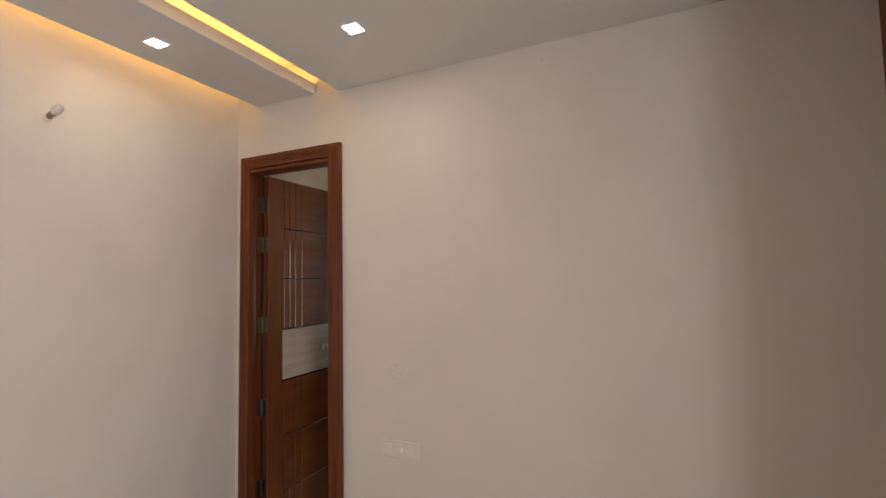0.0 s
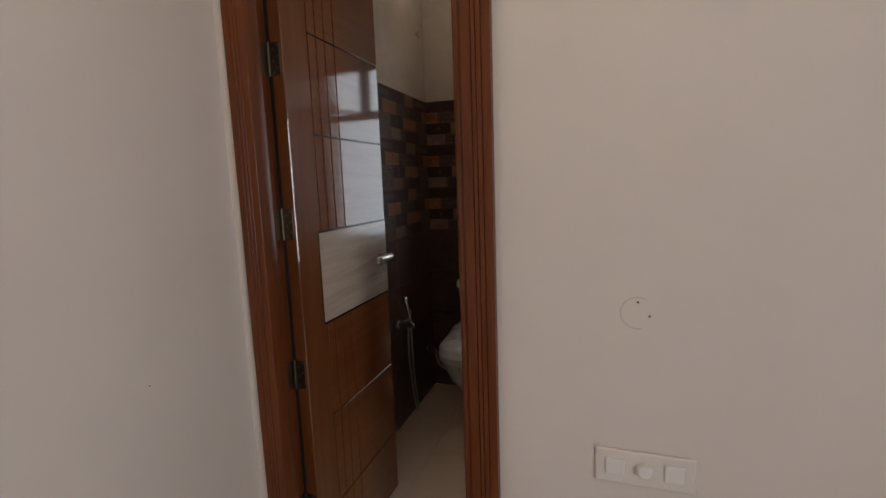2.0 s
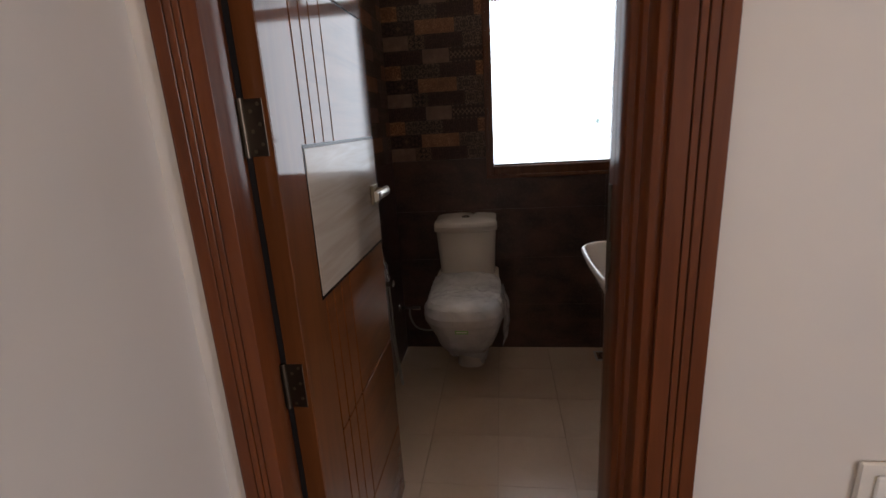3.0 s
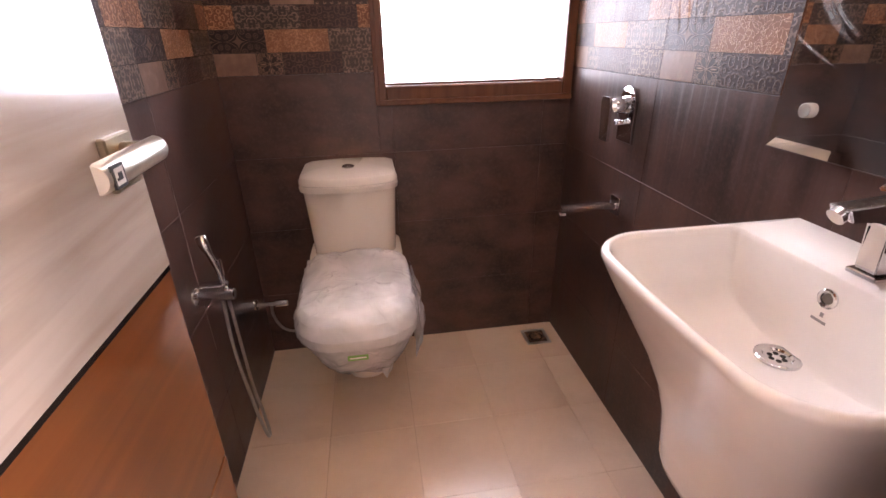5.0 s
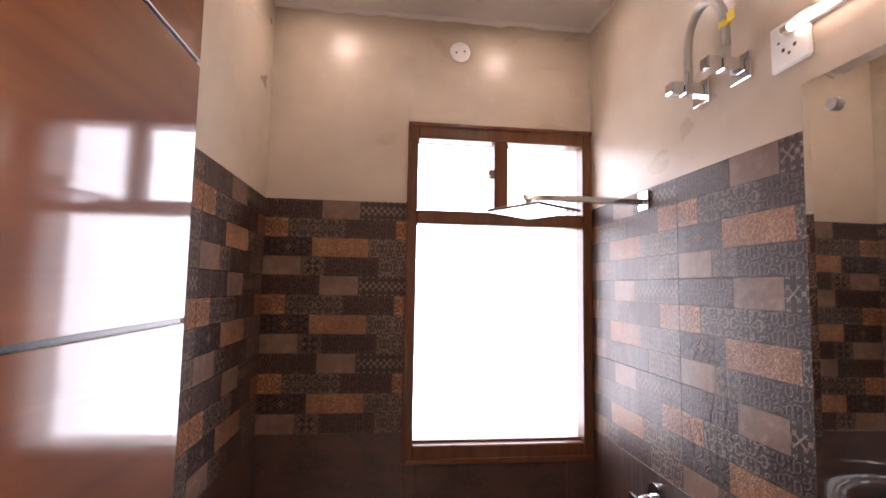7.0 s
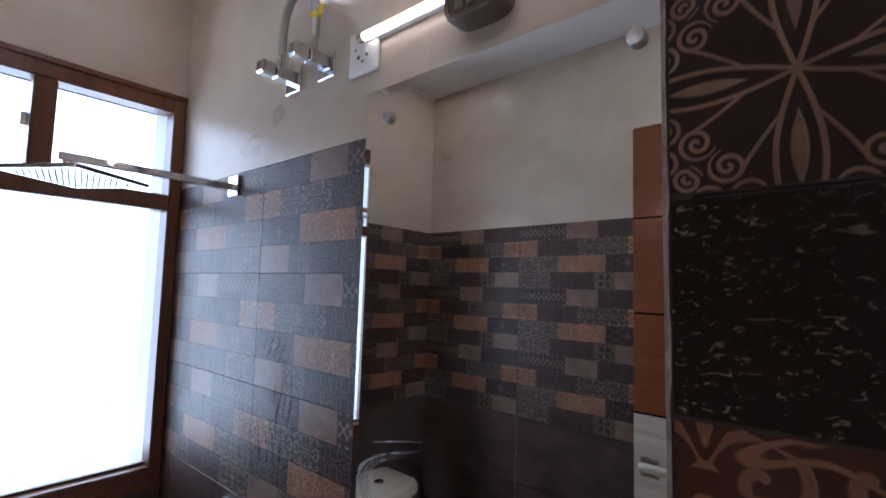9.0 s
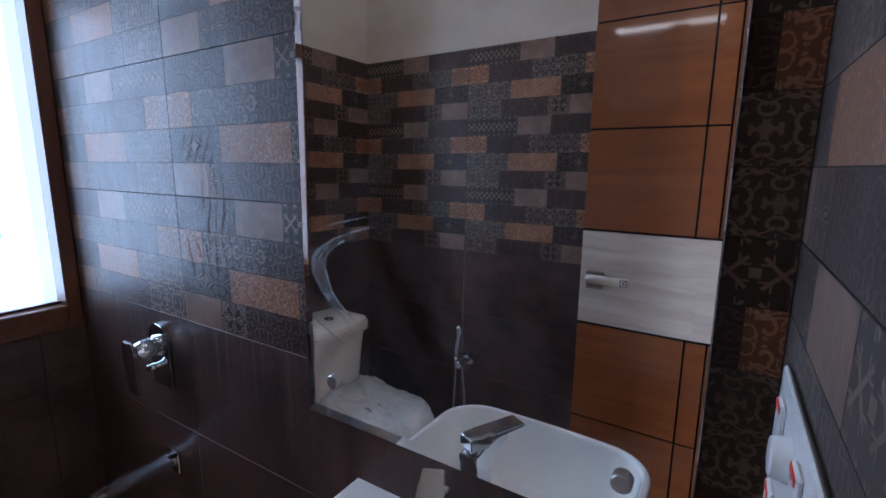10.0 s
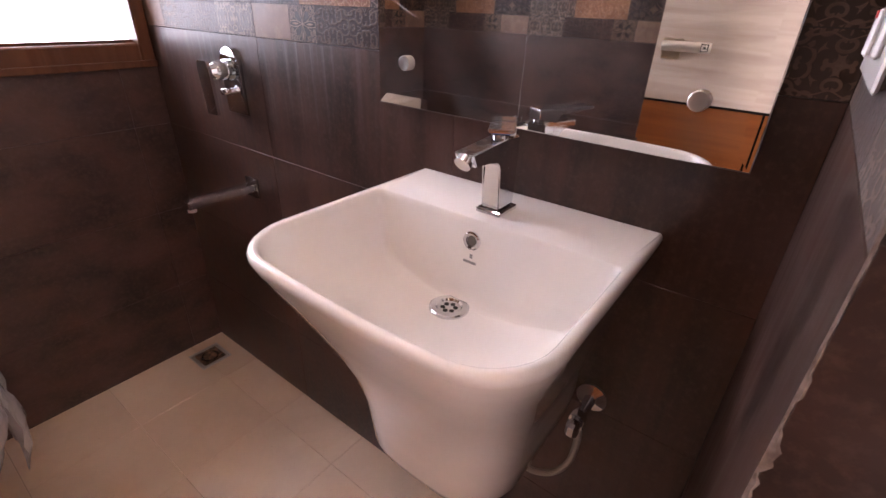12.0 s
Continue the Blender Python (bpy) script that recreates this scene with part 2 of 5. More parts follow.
speck = n.ramp(n.noise(n.world(), 160, 2, 0.5), 0.70, 0.76)
n.colour(n.mix(n.math("MULTIPLY", speck, 0.35), n.mix(stain, n.mix(f, (0.60, 0.45, 0.33), (0.665, 0.515, 0.385)), (0.47, 0.33, 0.225)), (0.22, 0.15, 0.10)))
n.rough(n.ramp(c, 0.3, 0.7, 0.17, 0.22))
n.bump(c2, 0.05)
# for the unseen bedroom floor: toned down so lower walls get less bounce
M_LOW_BOUNCE = plaster("low_bounce_floor", (0.30, 0.26, 0.225), (0.24, 0.205, 0.175), 5.0, 0.4)
M_CHIP = plaster("chipped_tile_edge", (0.34, 0.28, 0.24), (0.14, 0.105, 0.085), 90.0, 0.9)
M_GROUT = plaster("beige_floor_grout", (0.46, 0.35, 0.26), (0.10, 0.08, 0.065), 4.0, 0.9)
M_RUST = mat("rusted_drain_steel", (0.10, 0.06, 0.04), 0.55, 0.45)
n = Net(M_RUST)
n.colour(n.mix(n.ramp(n.noise(n.world(), 55, 5, 0.65), 0.38, 0.62), (0.035, 0.024, 0.018), (0.24, 0.135, 0.075)))
n.bump(n.noise(n.world(), 120, 3), 0.4)
M_GROUT_D = mat("dark_grout", (0.05, 0.042, 0.038), 0.9)


def cell_mat(name, base, line, cell, mode, lo=0.02, amount=0.9, rough=0.42):
    """A printed and embossed brick of the ornamental tile; the pattern is mirrored within squares of side cell."""
    m = mat(name, base, rough)
    n = Net(m)
    uv = n.node("TexCoord").outputs["UV"]
    s = n.node("SeparateXYZ", {0: uv})
    x = n.math("PINGPONG", s.outputs[0], cell / 2)
    y = n.math("PINGPONG", s.outputs[1], cell / 2)
    k = n.node("CombineXYZ", {0: x, 1: y}).outputs[0]
    wear = n.noise(n.world(), 9, 5, 0.65)
    half = cell / 2
    u, w = n.math("DIVIDE", x, half), n.math("DIVIDE", y, half)

    def stroke(value, width):
        """A line where value is near nought."""
        return n.ramp(n.math("ABSOLUTE", value), width * 0.6, width, 1.0, 0.0)

    def curl(pu, pw, cu, cw, size, turn, width):
        """A spiral tendril round (cu, cw)."""
        du, dw = n.math("SUBTRACT", pu, cu), n.math("SUBTRACT", pw, cw)
        rho = n.math("SQRT", n.math("ADD", n.math("MULTIPLY", du, du), n.math("MULTIPLY", dw, dw)))
        th = n.math("FRACT", n.math("ADD", n.math("MULTIPLY", n.math("ARCTAN2", dw, du), 0.5 / math.pi), turn))
        arm = n.math("MULTIPLY", th, size * 0.56)
        both = n.math("MAXIMUM", stroke(n.math("SUBTRACT", rho, arm), width), stroke(n.math("SUBTRACT", rho, n.math("ADD", arm, size * 0.56)), width))
        return n.math("MULTIPLY", both, n.ramp(rho, size * 1.1, size, 0.0, 1.0))

    def lens(along, across, a0, a1, width):
        """A filled leaf from a0 to a1 along its axis."""
        f = n.math("SINE", n.math("MULTIPLY", n.math("MINIMUM", n.math("MAXIMUM", n.ramp(along, a0, a1), 0.0), 1.0), math.pi))
        return n.ramp(n.math("SUBTRACT", n.math("MULTIPLY", f, width), n.math("ABSOLUTE", across)), 0.0, 0.012)

    if mode == "plain":
        mask = n.ramp(n.noise(n.world((30, 30, 30)), 1.0, 4), 0.45, 0.75)
    elif mode == "worms":
        w = n.node("TexNoise", {"Vector": uv, "Scale": 95.0, "Detail": 0.5, "Distortion": 0.7}).outputs["Fac"]
        mask = n.ramp(n.math("ABSOLUTE", n.math("SUBTRACT", w, 0.5)), 0.02, 0.06, 1.0, 0.0)
    elif mode == "specks":
        w = n.node("TexNoise", {"Vector": n.coords("UV", (1.0, 2.2, 1.0)), "Scale": 190.0, "Detail": 2.0, "Distortion": 1.2}).outputs["Fac"]
        mask = n.ramp(w, 0.62, 0.70)
    elif mode == "flower":
        # four leaves on the axes, each within two bowed stems, and curled tendrils between
        big, low = n.math("MAXIMUM", u, w), n.math("MINIMUM", u, w)
        bow = n.math("MULTIPLY", n.math("SINE", n.math("MULTIPLY", n.math("MINIMUM", big, 1.25), 2.5)), 0.135)
        mask = n.math("MAXIMUM", lens(big, low, 0.26, 0.84, 0.055), stroke(n.math("SUBTRACT", low, bow), 0.021))
        mask = n.math("MAXIMUM", mask, n.math("MULTIPLY", stroke(n.math("SUBTRACT", low, n.math("ADD", bow, n.math("MULTIPLY", n.math("MAXIMUM", n.math("SUBTRACT", big, 0.30), 0.0), 0.55))), 0.020), n.ramp(big, 0.70, 0.64)))
        for cu, cw, size, turn in ((0.62, 0.42, 0.125, 0.55), (0.85, 0.30, 0.12, 0.1), (0.86, 0.56, 0.13, 0.8), (0.70, 0.68, 0.10, 0.3), (1.02, 0.10, 0.10, 0.2), (1.06, 0.40, 0.12, 0.45), (0.96, 0.78, 0.11, 0.9), (1.10, 0.62, 0.10, 0.6)):
            mask = n.math("MAXIMUM", mask, curl(big, low, cu, cw, size, turn, 0.020))
    elif mode == "cross":
        # diagonal snowflakes with a small square between every two
        diag = n.math("ABSOLUTE", n.math("SUBTRACT", u, w))
        reach = n.math("ADD", u, w)
        mask = n.math("MULTIPLY", n.ramp(diag, 0.10, 0.16, 1.0, 0.0), n.ramp(reach, 1.45, 1.35))
        barb = n.math("MULTIPLY", stroke(n.math("SUBTRACT", reach, n.math("ADD", 0.75, diag)), 0.11), n.ramp(diag, 0.5, 0.42))
        mask = n.math("MAXIMUM", mask, barb)
        edge = n.math("MAXIMUM", n.math("SUBTRACT", 1.0, u), w)
        mask = n.math("MAXIMUM", mask, n.ramp(edge, 0.26, 0.20))
    elif mode == "star":
        # four-pointed stars with dark damask leaves between
        p = n.math("ADD", n.math("SQRT", u), n.math("SQRT", w))
        mask = n.math("MAXIMUM", n.ramp(p, 0.80, 0.72), stroke(n.math("SUBTRACT", p, 1.02), 0.05))
        far = n.math("SUBTRACT", 1.0, u)
        for cu, cw, size, turn in ((0.26, 0.34, 0.20, 0.2), (0.62, 0.66, 0.22, 0.7), (0.16, 0.80, 0.17, 0.4)):
            mask = n.math("MAXIMUM", mask, n.math("MULTIPLY", curl(far, w, cu, cw, size, turn, 0.04), 0.7))
    else:
        # curled scrollwork, mirrored about the middle of its square
        vo = n.node("TexVoronoi", {"Vector": n.node("CombineXYZ", {0: x, 1: y, 2: lo}).outputs[0], "Scale": 4.6 / cell, "Randomness": 0.8})
        off = n.node("SeparateXYZ", {0: n.node("VectorMath", {0: n.node("CombineXYZ", {0: x, 1: y, 2: lo}).outputs[0], 1: vo.outputs["Position"]}, operation="SUBTRACT").outputs[0]})
        arm = n.math("ADD", n.math("MULTIPLY", vo.outputs["Distance"], 1.9), n.math("MULTIPLY", n.math("ARCTAN2", off.outputs[1], off.outputs[0]), 0.5 / math.pi))
        mask = stroke(n.math("SUBTRACT", n.math("FRACT", arm), 0.5), 0.20)
        rim = n.node("TexNoise", {"Vector": k, "Scale": 2.2 / cell, "Detail": 0.0, "Distortion": 1.0}).outputs["Fac"]
        mask = n.math("MAXIMUM", n.math("MULTIPLY", mask, 0.85), stroke(n.math("SUBTRACT", rim, 0.5), 0.035))
    pos = n.node("SeparateXYZ", {0: n.node("NewGeometry").outputs["Position"]})
    px, py, pz = pos.outputs[0], pos.outputs[1], pos.outputs[2]
    # window sheen painted pale, with limescale and finger marks; shower side only
    cloud = n.noise(n.world((2.2, 2.2, 1.2)), 2.4, 5, 0.6, 0.8)
    film = n.math("MULTIPLY", n.math("MULTIPLY", n.ramp(px, 1.30, 1.318), n.ramp(py, 0.86, 1.22)), n.math("MULTIPLY", n.ramp(pz, 1.20, 1.34), n.ramp(pz, 2.02, 1.86)))
    drip = n.noise(n.world((0.0, 30, 2.0)), 1.0, 4, 0.6, 0.6)
    film = n.math("MULTIPLY", film, n.math("MULTIPLY", n.ramp(cloud, 0.32, 0.58, 0.15, 1.0), n.ramp(drip, 0.3, 0.6, 0.55, 1.0)))
    # door wall's inner face is lightened too, for its grazing sheen
    film = n.math("MAXIMUM", film, n.math("MULTIPLY", n.math("MULTIPLY", n.ramp(py, 0.024, 0.019), n.ramp(px, 0.853, 0.858)), n.ramp(cloud, 0.3, 0.6, 0.15, 0.45)))
    sway = n.math("MULTIPLY", n.math("SUBTRACT", n.noise(n.world((0, 9, 9)), 1.0, 1), 0.5), 0.05)
    wipe = None
    for y0, y1, z0, z1, slant, pitch in ((1.0, 1.125, 1.535, 1.615, 0.45, 0.030), (1.02, 1.13, 1.28, 1.40, -0.30, 0.034), (0.955, 1.06, 1.30, 1.545, 0.05, 0.027)):
        across = n.math("ADD", n.math("ADD", py, n.math("MULTIPLY", pz, slant)), sway)
        one = n.ramp(n.math("PINGPONG", across, pitch / 2), 0.0030, 0.0055, 1.0, 0.0)
        one = n.math("MULTIPLY", one, n.math("MULTIPLY", n.math("MULTIPLY", n.ramp(py, y0, y0 + 0.012), n.ramp(py, y1, y1 - 0.012)), n.math("MULTIPLY", n.ramp(pz, z0, z0 + 0.02), n.ramp(pz, z1, z1 - 0.02))))
        wipe = one if wipe is None else n.math("MAXIMUM", wipe, one)
    wipe = n.math("MULTIPLY", wipe, n.math("MULTIPLY", n.ramp(px, 1.30, 1.318), n.ramp(n.noise(n.world((0, 40, 12)), 1.0, 2), 0.35, 0.5, 0.3, 1.0)))
    film = n.math("MULTIPLY", film, n.math("SUBTRACT", 1.0, n.math("MULTIPLY", wipe, 0.9)))
    shade = n.ramp(wear, 0.3, 0.7, 0.92, 1.38)
    col = n.mix(n.math("MULTIPLY", n.math("MULTIPLY", mask, amount), n.ramp(wear, 0.25, 0.5, 0.45, 1.0)), base, line)
    hs = n.node("HueSaturation", {"Color": col, "Value": shade})
    n.colour(n.mix(n.math("MULTIPLY", film, 0.3), hs.outputs[0], (0.46, 0.47, 0.49)))
    n.b.inputs["Specular IOR Level"].default_value = 0.30
    n.rough(n.math("ADD", n.math("MULTIPLY", wipe, 0.28), n.ramp(n.math("ADD", n.math("MULTIPLY", wear, 0.5), n.math("MULTIPLY", drip, 0.5)), 0.35, 0.65, rough - 0.10, rough + 0.04)))
    n.bump(n.math("ADD", mask, n.math("MULTIPLY", n.noise(n.world(), 130, 3), 0.25)), 0.45, 0.0012)
    return m


C_DARK = cell_mat("deco_dark", (0.032, 0.0155, 0.0120), (0.115, 0.066, 0.046), 0.098, "scroll", 0.013, amount=0.55)
C_TAN = cell_mat("deco_tan", (0.165, 0.100, 0.070), (0.225, 0.142, 0.100), 0.07, "plain")
C_ORANGE = cell_mat("deco_orange", (0.20, 0.092, 0.045), (0.34, 0.185, 0.100), 0.08, "worms")
C_CORNER = cell_mat("deco_orange_scroll", (0.15, 0.060, 0.027), (0.36, 0.185, 0.095), 0.09, "scroll", 0.021)
C_ORN = cell_mat("deco_grey_ornament", (0.042, 0.029, 0.022), (0.165, 0.112, 0.083), 0.105, "scroll", 0.005, amount=0.85)
C_STAR = cell_mat("deco_star", (0.018, 0.010, 0.008), (0.115, 0.067, 0.046), 0.098, "star", amount=0.85)
C_FLOWER = cell_mat("deco_flower", (0.022, 0.014, 0.011), (0.21, 0.132, 0.088), 0.090, "flower", amount=0.95)
C_MEDAL = cell_mat("deco_snowflake", (0.040, 0.024, 0.018), (0.19, 0.122, 0.086), 0.049, "cross", amount=0.85)
C_GREY = cell_mat("deco_grey", (0.056, 0.037, 0.028), (0.215, 0.145, 0.106), 0.10, "scroll", 0.03, amount=0.8)
# darker bricks for the doorway return, its shade put into their colour
C_SCROLL_SHADED = cell_mat("deco_scroll_shaded", (0.042, 0.018, 0.010), (0.17, 0.088, 0.05), 0.095, "scroll", 0.012)
C_SPECK_SHADED = cell_mat("deco_specked_shaded", (0.009, 0.006, 0.005), (0.15, 0.115, 0.09), 0.1, "specks", amount=0.95)
DECO = [M_GROUT_D, C_DARK, C_TAN, C_ORANGE, C_CORNER, C_ORN, C_STAR, C_FLOWER, C_MEDAL, C_GREY, C_SPECK_SHADED, C_SCROLL_SHADED]
# rows from the top; (end of the brick along the tile, material)
ROWS = [
    [(0.213, 1), (0.36, 2), (0.60, 8)],
    [(0.09, 4), (0.305, 5), (0.50, 1), (0.60, 4)],
    [(0.18, 6), (0.395, 3), (0.60, 9)],
    [(0.14, 2), (0.23, 7), (0.435, 1), (0.60, 9)],
]

RETURN_ROWS = [
    [(0.60, 10)],
    [(0.60, 11)],
    [(0.18, 6), (0.60, 5)],
    [(0.14, 2), (0.23, 7), (0.435, 1), (0.60, 9)],
]

# ---- mesh helpers ----
ORIGIN = {}


def thing(name, at, label, category, group="", kind=""):
    ob = new(name)
    ob.location = at
    ob.empty_display_size = 0.05
    ORIGIN[ob] = Vector(at)
    return tagged(ob, label, category, group, kind)


def mesh_of(name, bm, material, angle=35):
    me = bpy.data.meshes.new(name)
    bmesh.ops.recalc_face_normals(bm, faces=bm.faces[:])
    bm.to_mesh(me)
    bm.free()
    for m in (material if isinstance(material, list) else [material]):
        me.materials.append(m)
    if angle:
        me.shade_smooth()
        me.set_sharp_from_angle(angle=radians(angle))
    return me


def part(name, bm, material, parent, label="", angle=35):
    me = mesh_of(name, bm, material, angle)
    at = ORIGIN[parent]
    me.transform(Matrix.Translation(-at))
    ob = new(name, me)
    ob.parent = parent
    ORIGIN[ob] = at
    return tagged(ob, label)


def solid(name, bm, material, label="", category="", kind="structure", angle=35):
    ob = new(name, mesh_of(name, bm, material, angle))
    ORIGIN[ob] = Vector((0, 0, 0))
    return tagged(ob, label, category, "", kind)


def box(x0, x1, y0, y1, z0, z1, bevel=0.0, bm=None, seg=1):
    own = bmesh.new()
    bmesh.ops.create_cube(own, size=1)
    for v in own.verts:
        v.co = Vector(((x0 + x1) / 2 + v.co.x * (x1 - x0), (y0 + y1) / 2 + v.co.y * (y1 - y0), (z0 + z1) / 2 + v.co.z * (z1 - z0)))
    if bevel:
        bmesh.ops.bevel(own, geom=own.edges[:], offset=bevel, segments=seg, profile=0.5, affect="EDGES")
    return merge(bm, own)


def merge(bm, own):
    if bm is None:
        return own
    me = bpy.data.meshes.new("tmp")
    own.to_mesh(me)
    own.free()
    bm.from_mesh(me)
    bpy.data.meshes.remove(me)
    return bm


def sweep(pts, radius, seg=12, bm=None, caps=True):
    """A round bar along points; radius is a number or one per point."""
    bm = bm or bmesh.new()
    pts = [Vector(p) for p in pts]
    rs = radius if isinstance(radius, (list, tuple)) else [radius] * len(pts)
    rings, up = [], None
    for i, p in enumerate(pts):
        d = (pts[min(i + 1, len(pts) - 1)] - pts[max(i - 1, 0)]).normalized()
        if up is None:
            up = d.orthogonal().normalized()
        up = (up - d * up.dot(d)).normalized()
        side = d.cross(up)
        rings.append([bm.verts.new(p + rs[i] * (math.cos(2 * math.pi * k / seg) * up + math.sin(2 * math.pi * k / seg) * side)) for k in range(seg)])
    for a, b in zip(rings, rings[1:]):
        for k in range(seg):
            bm.faces.new((a[k], a[(k + 1) % seg], b[(k + 1) % seg], b[k]))
    if caps:
        bm.faces.new(rings[0][::-1])
        bm.faces.new(rings[-1])
    return bm


def turned(profile, at, axis, seg=28, bm=None):
    """A turned shape: profile rows of (distance along axis, radius)."""
    axis = Vector(axis).normalized()
    return sweep_profile([Vector(at) + axis * d for d, _ in profile], [max(r, 1e-4) for _, r in profile], axis, seg, bm)


def sweep_profile(pts, rs, axis, seg, bm):
    bm = bm or bmesh.new()
    up = axis.orthogonal().normalized()
    side = axis.cross(up)
    rings = [[bm.verts.new(p + r * (math.cos(2 * math.pi * k / seg) * up + math.sin(2 * math.pi * k / seg) * side)) for k in range(seg)] for p, r in zip(pts, rs)]
    for a, b in zip(rings, rings[1:]):
        for k in range(seg):
            bm.faces.new((a[k], a[(k + 1) % seg], b[(k + 1) % seg], b[k]))
    bm.faces.new(rings[0][::-1])
    bm.faces.new(rings[-1])
    return bm


def smooth_path(pts, steps=8):
    """Catmull-Rom points through pts."""
    p = [Vector(q) for q in pts]
    p = [2 * p[0] - p[1]] + p + [2 * p[-1] - p[-2]]
    out = []
    for a, b, c, d in zip(p, p[1:], p[2:], p[3:]):
        for k in range(steps):
            t = k / steps
            out.append(0.5 * (2 * b + (c - a) * t + (2 * a - 5 * b + 4 * c - d) * t * t + (3 * b - 3 * c + d - a) * t ** 3))
    return out + [p[-2]]


def rrect(x0, x1, y0, y1, z, r0, r1, bulge=0.0, n=7):
    """A loop of points: rectangle with corners of radius r0 at x0 and r1 at x1; the x0 side may bulge out."""
    pts = []
    corners = [(x1 - r1, y0 + r1, r1, -90), (x1 - r1, y1 - r1, r1, 0), (x0 + r0, y1 - r0, r0, 90), (x0 + r0, y0 + r0, r0, 180)]
    for i, (cx, cy, r, a) in enumerate(corners):
        arc = [(cx + r * math.cos(radians(a + 90 * k / n)), cy + r * math.sin(radians(a + 90 * k / n))) for k in range(n + 1)]
        nx = corners[(i + 1) % 4]
        e = (nx[0] + nx[2] * math.cos(radians(nx[3])), nx[1] + nx[2] * math.sin(radians(nx[3])))
        pts += arc + [(arc[-1][0] + (e[0] - arc[-1][0]) * k / n, arc[-1][1] + (e[1] - arc[-1][1]) * k / n) for k in range(1, n)]
    yc, h = (y0 + y1) / 2, (y1 - y0) / 2
    out = []
    for x, y in pts:
        f = max(0.0, 1 - (x - x0) / (x1 - x0))
        out.append(Vector((x - bulge * f * (1 - ((y - yc) / h) ** 2), y, z)))
    return out


def loft(loops, cap0=True, cap1=True, bm=None):
    bm = bm or bmesh.new()
    rings = [[bm.verts.new(p) for p in loop] for loop in loops]
    for a, b in zip(rings, rings[1:]):
        for k in range(len(a)):
            j = (k + 1) % len(a)
            bm.faces.new((a[k], a[j], b[j], b[k]))
    if cap0:
        bm.faces.new(rings[0][::-1])
    if cap1:
        bm.faces.new(rings[-1])
    return bm


# ---- setting ----
XR, XL, YB, YI, YF = 1.322, 0.010, 1.733, 0.018, -0.262   # bathroom walls; inner and outer face of the door wall
TH = 0.008                                                 # tile thickness
TOP, ROWH, CEIL = 2.067, 0.2965, 2.855
WX0, WX1, WZ0, WZ1 = 0.556, 1.320, 1.066, 2.390            # bathroom window
DX0, DX1, DZ = 0.152, 0.858, 2.405                         # doorway

wall_east = solid("wall_east", box(XR + TH, 1.5, YI - TH, 2.0, 0, 3.0), M_GROUT_D, "tiled bathroom wall with mirror and taps", "wall")
bm = box(XL - 0.25, WX0, YB + TH, 1.99, 0, 3.0)
box(WX0, XR + TH - 0.001, YB + TH, 1.99, 0, WZ0, bm=bm)
box(WX0, XR + TH - 0.001, YB + TH, 1.99, WZ1, 3.0, bm=bm)
wall_north = solid("wall_north", bm, M_GROUT_D, "tiled bathroom wall with a wooden window", "wall")
solid("window_reveal", merge(box(WX1 - 0.012, XR + TH - 0.002, 1.80, 1.99, WZ0, WZ1), box(WX0, WX0 + 0.006, 1.80, 1.99, WZ0, WZ1)), M_CEIL, "white plastered outer window reveal", "wall")
solid("outer_sill", box(WX0 + 0.007, WX1 - 0.013, 1.80, 2.03, WZ0 + 0.001, WZ0 + 0.03), M_CEIL, "white plastered outer window sill", "sill")
wall_west = solid("wall_west", box(XL - 0.25, XL - TH, -0.02, YB + TH - 0.001, 0, 3.0), M_GROUT_D, "tiled bathroom wall beside the door leaf", "wall")
bm = box(XL - 0.25, DX0, YF, YI - TH, 0, 3.0)
box(DX1, 4.2, YF, YI - TH, 0, 3.0, bm=bm)
box(DX0, DX1, YF, YI - TH, DZ, 3.0, bm=bm)
wall_door = solid("wall_south", bm, M_ROOM, "cream painted wall with a bathroom doorway", "wall")
solid("wall_bedroom_west", box(-0.1, 0.112, -4.4, YF - 0.0005, 0, 3.0), M_ROOM, "cream painted bedroom wall", "wall")
solid("wall_bedroom_south", box(0.112, 4.2, -4.5, -4.4, 0, 3.0), M_ROOM, "cream painted bedroom wall", "wall")
bm = box(4.05, 4.2, -4.4, -3.65, 0, 3.0)
box(4.05, 4.2, -2.80, YF, 0, 3.0, bm=bm)
box(4.05, 4.2, -3.65, -2.80, 0, 0.55, bm=bm)
box(4.05, 4.2, -3.65, -2.80, 2.35, 3.0, bm=bm)
solid("wall_bedroom_east", bm, M_ROOM, "cream painted bedroom wall with a window", "wall")
solid("bedroom_floor", box(0.112, 4.05, -4.4, -0.115, -0.1, -0.004), M_LOW_BOUNCE, "unseen bedroom floor, toned down to dim bounced light", "floor")
floor = solid("floor", box(XL - TH, XR + TH, -0.115, YB + TH, -0.1, -TH), M_GROUT, "beige tiled bathroom floor", "floor")
solid("ceiling", box(XL - TH, XR + TH, YI - TH, YB + TH, CEIL, 2.99), M_CEIL, "white bathroom ceiling with rough plaster edge", "ceiling")
solid("bedroom_ceiling_slab", box(0.112, 4.05, -4.4, YF, 2.97, 3.05), M_CEIL, "white bedroom ceiling", "ceiling")
CZ = 2.752
solid("bedroom_ceiling_panel", box(0.285, 0.735, -4.4, YF, CZ + 0.012, CZ + 0.075, 0.003), M_CEIL, "dropped white ceiling strip with lit edges", "ceiling")
solid("bedroom_false_ceiling", box(0.905, 4.05, -4.4, YF, CZ, CZ + 0.075, 0.003), M_CEIL, "white false ceiling", "ceiling")
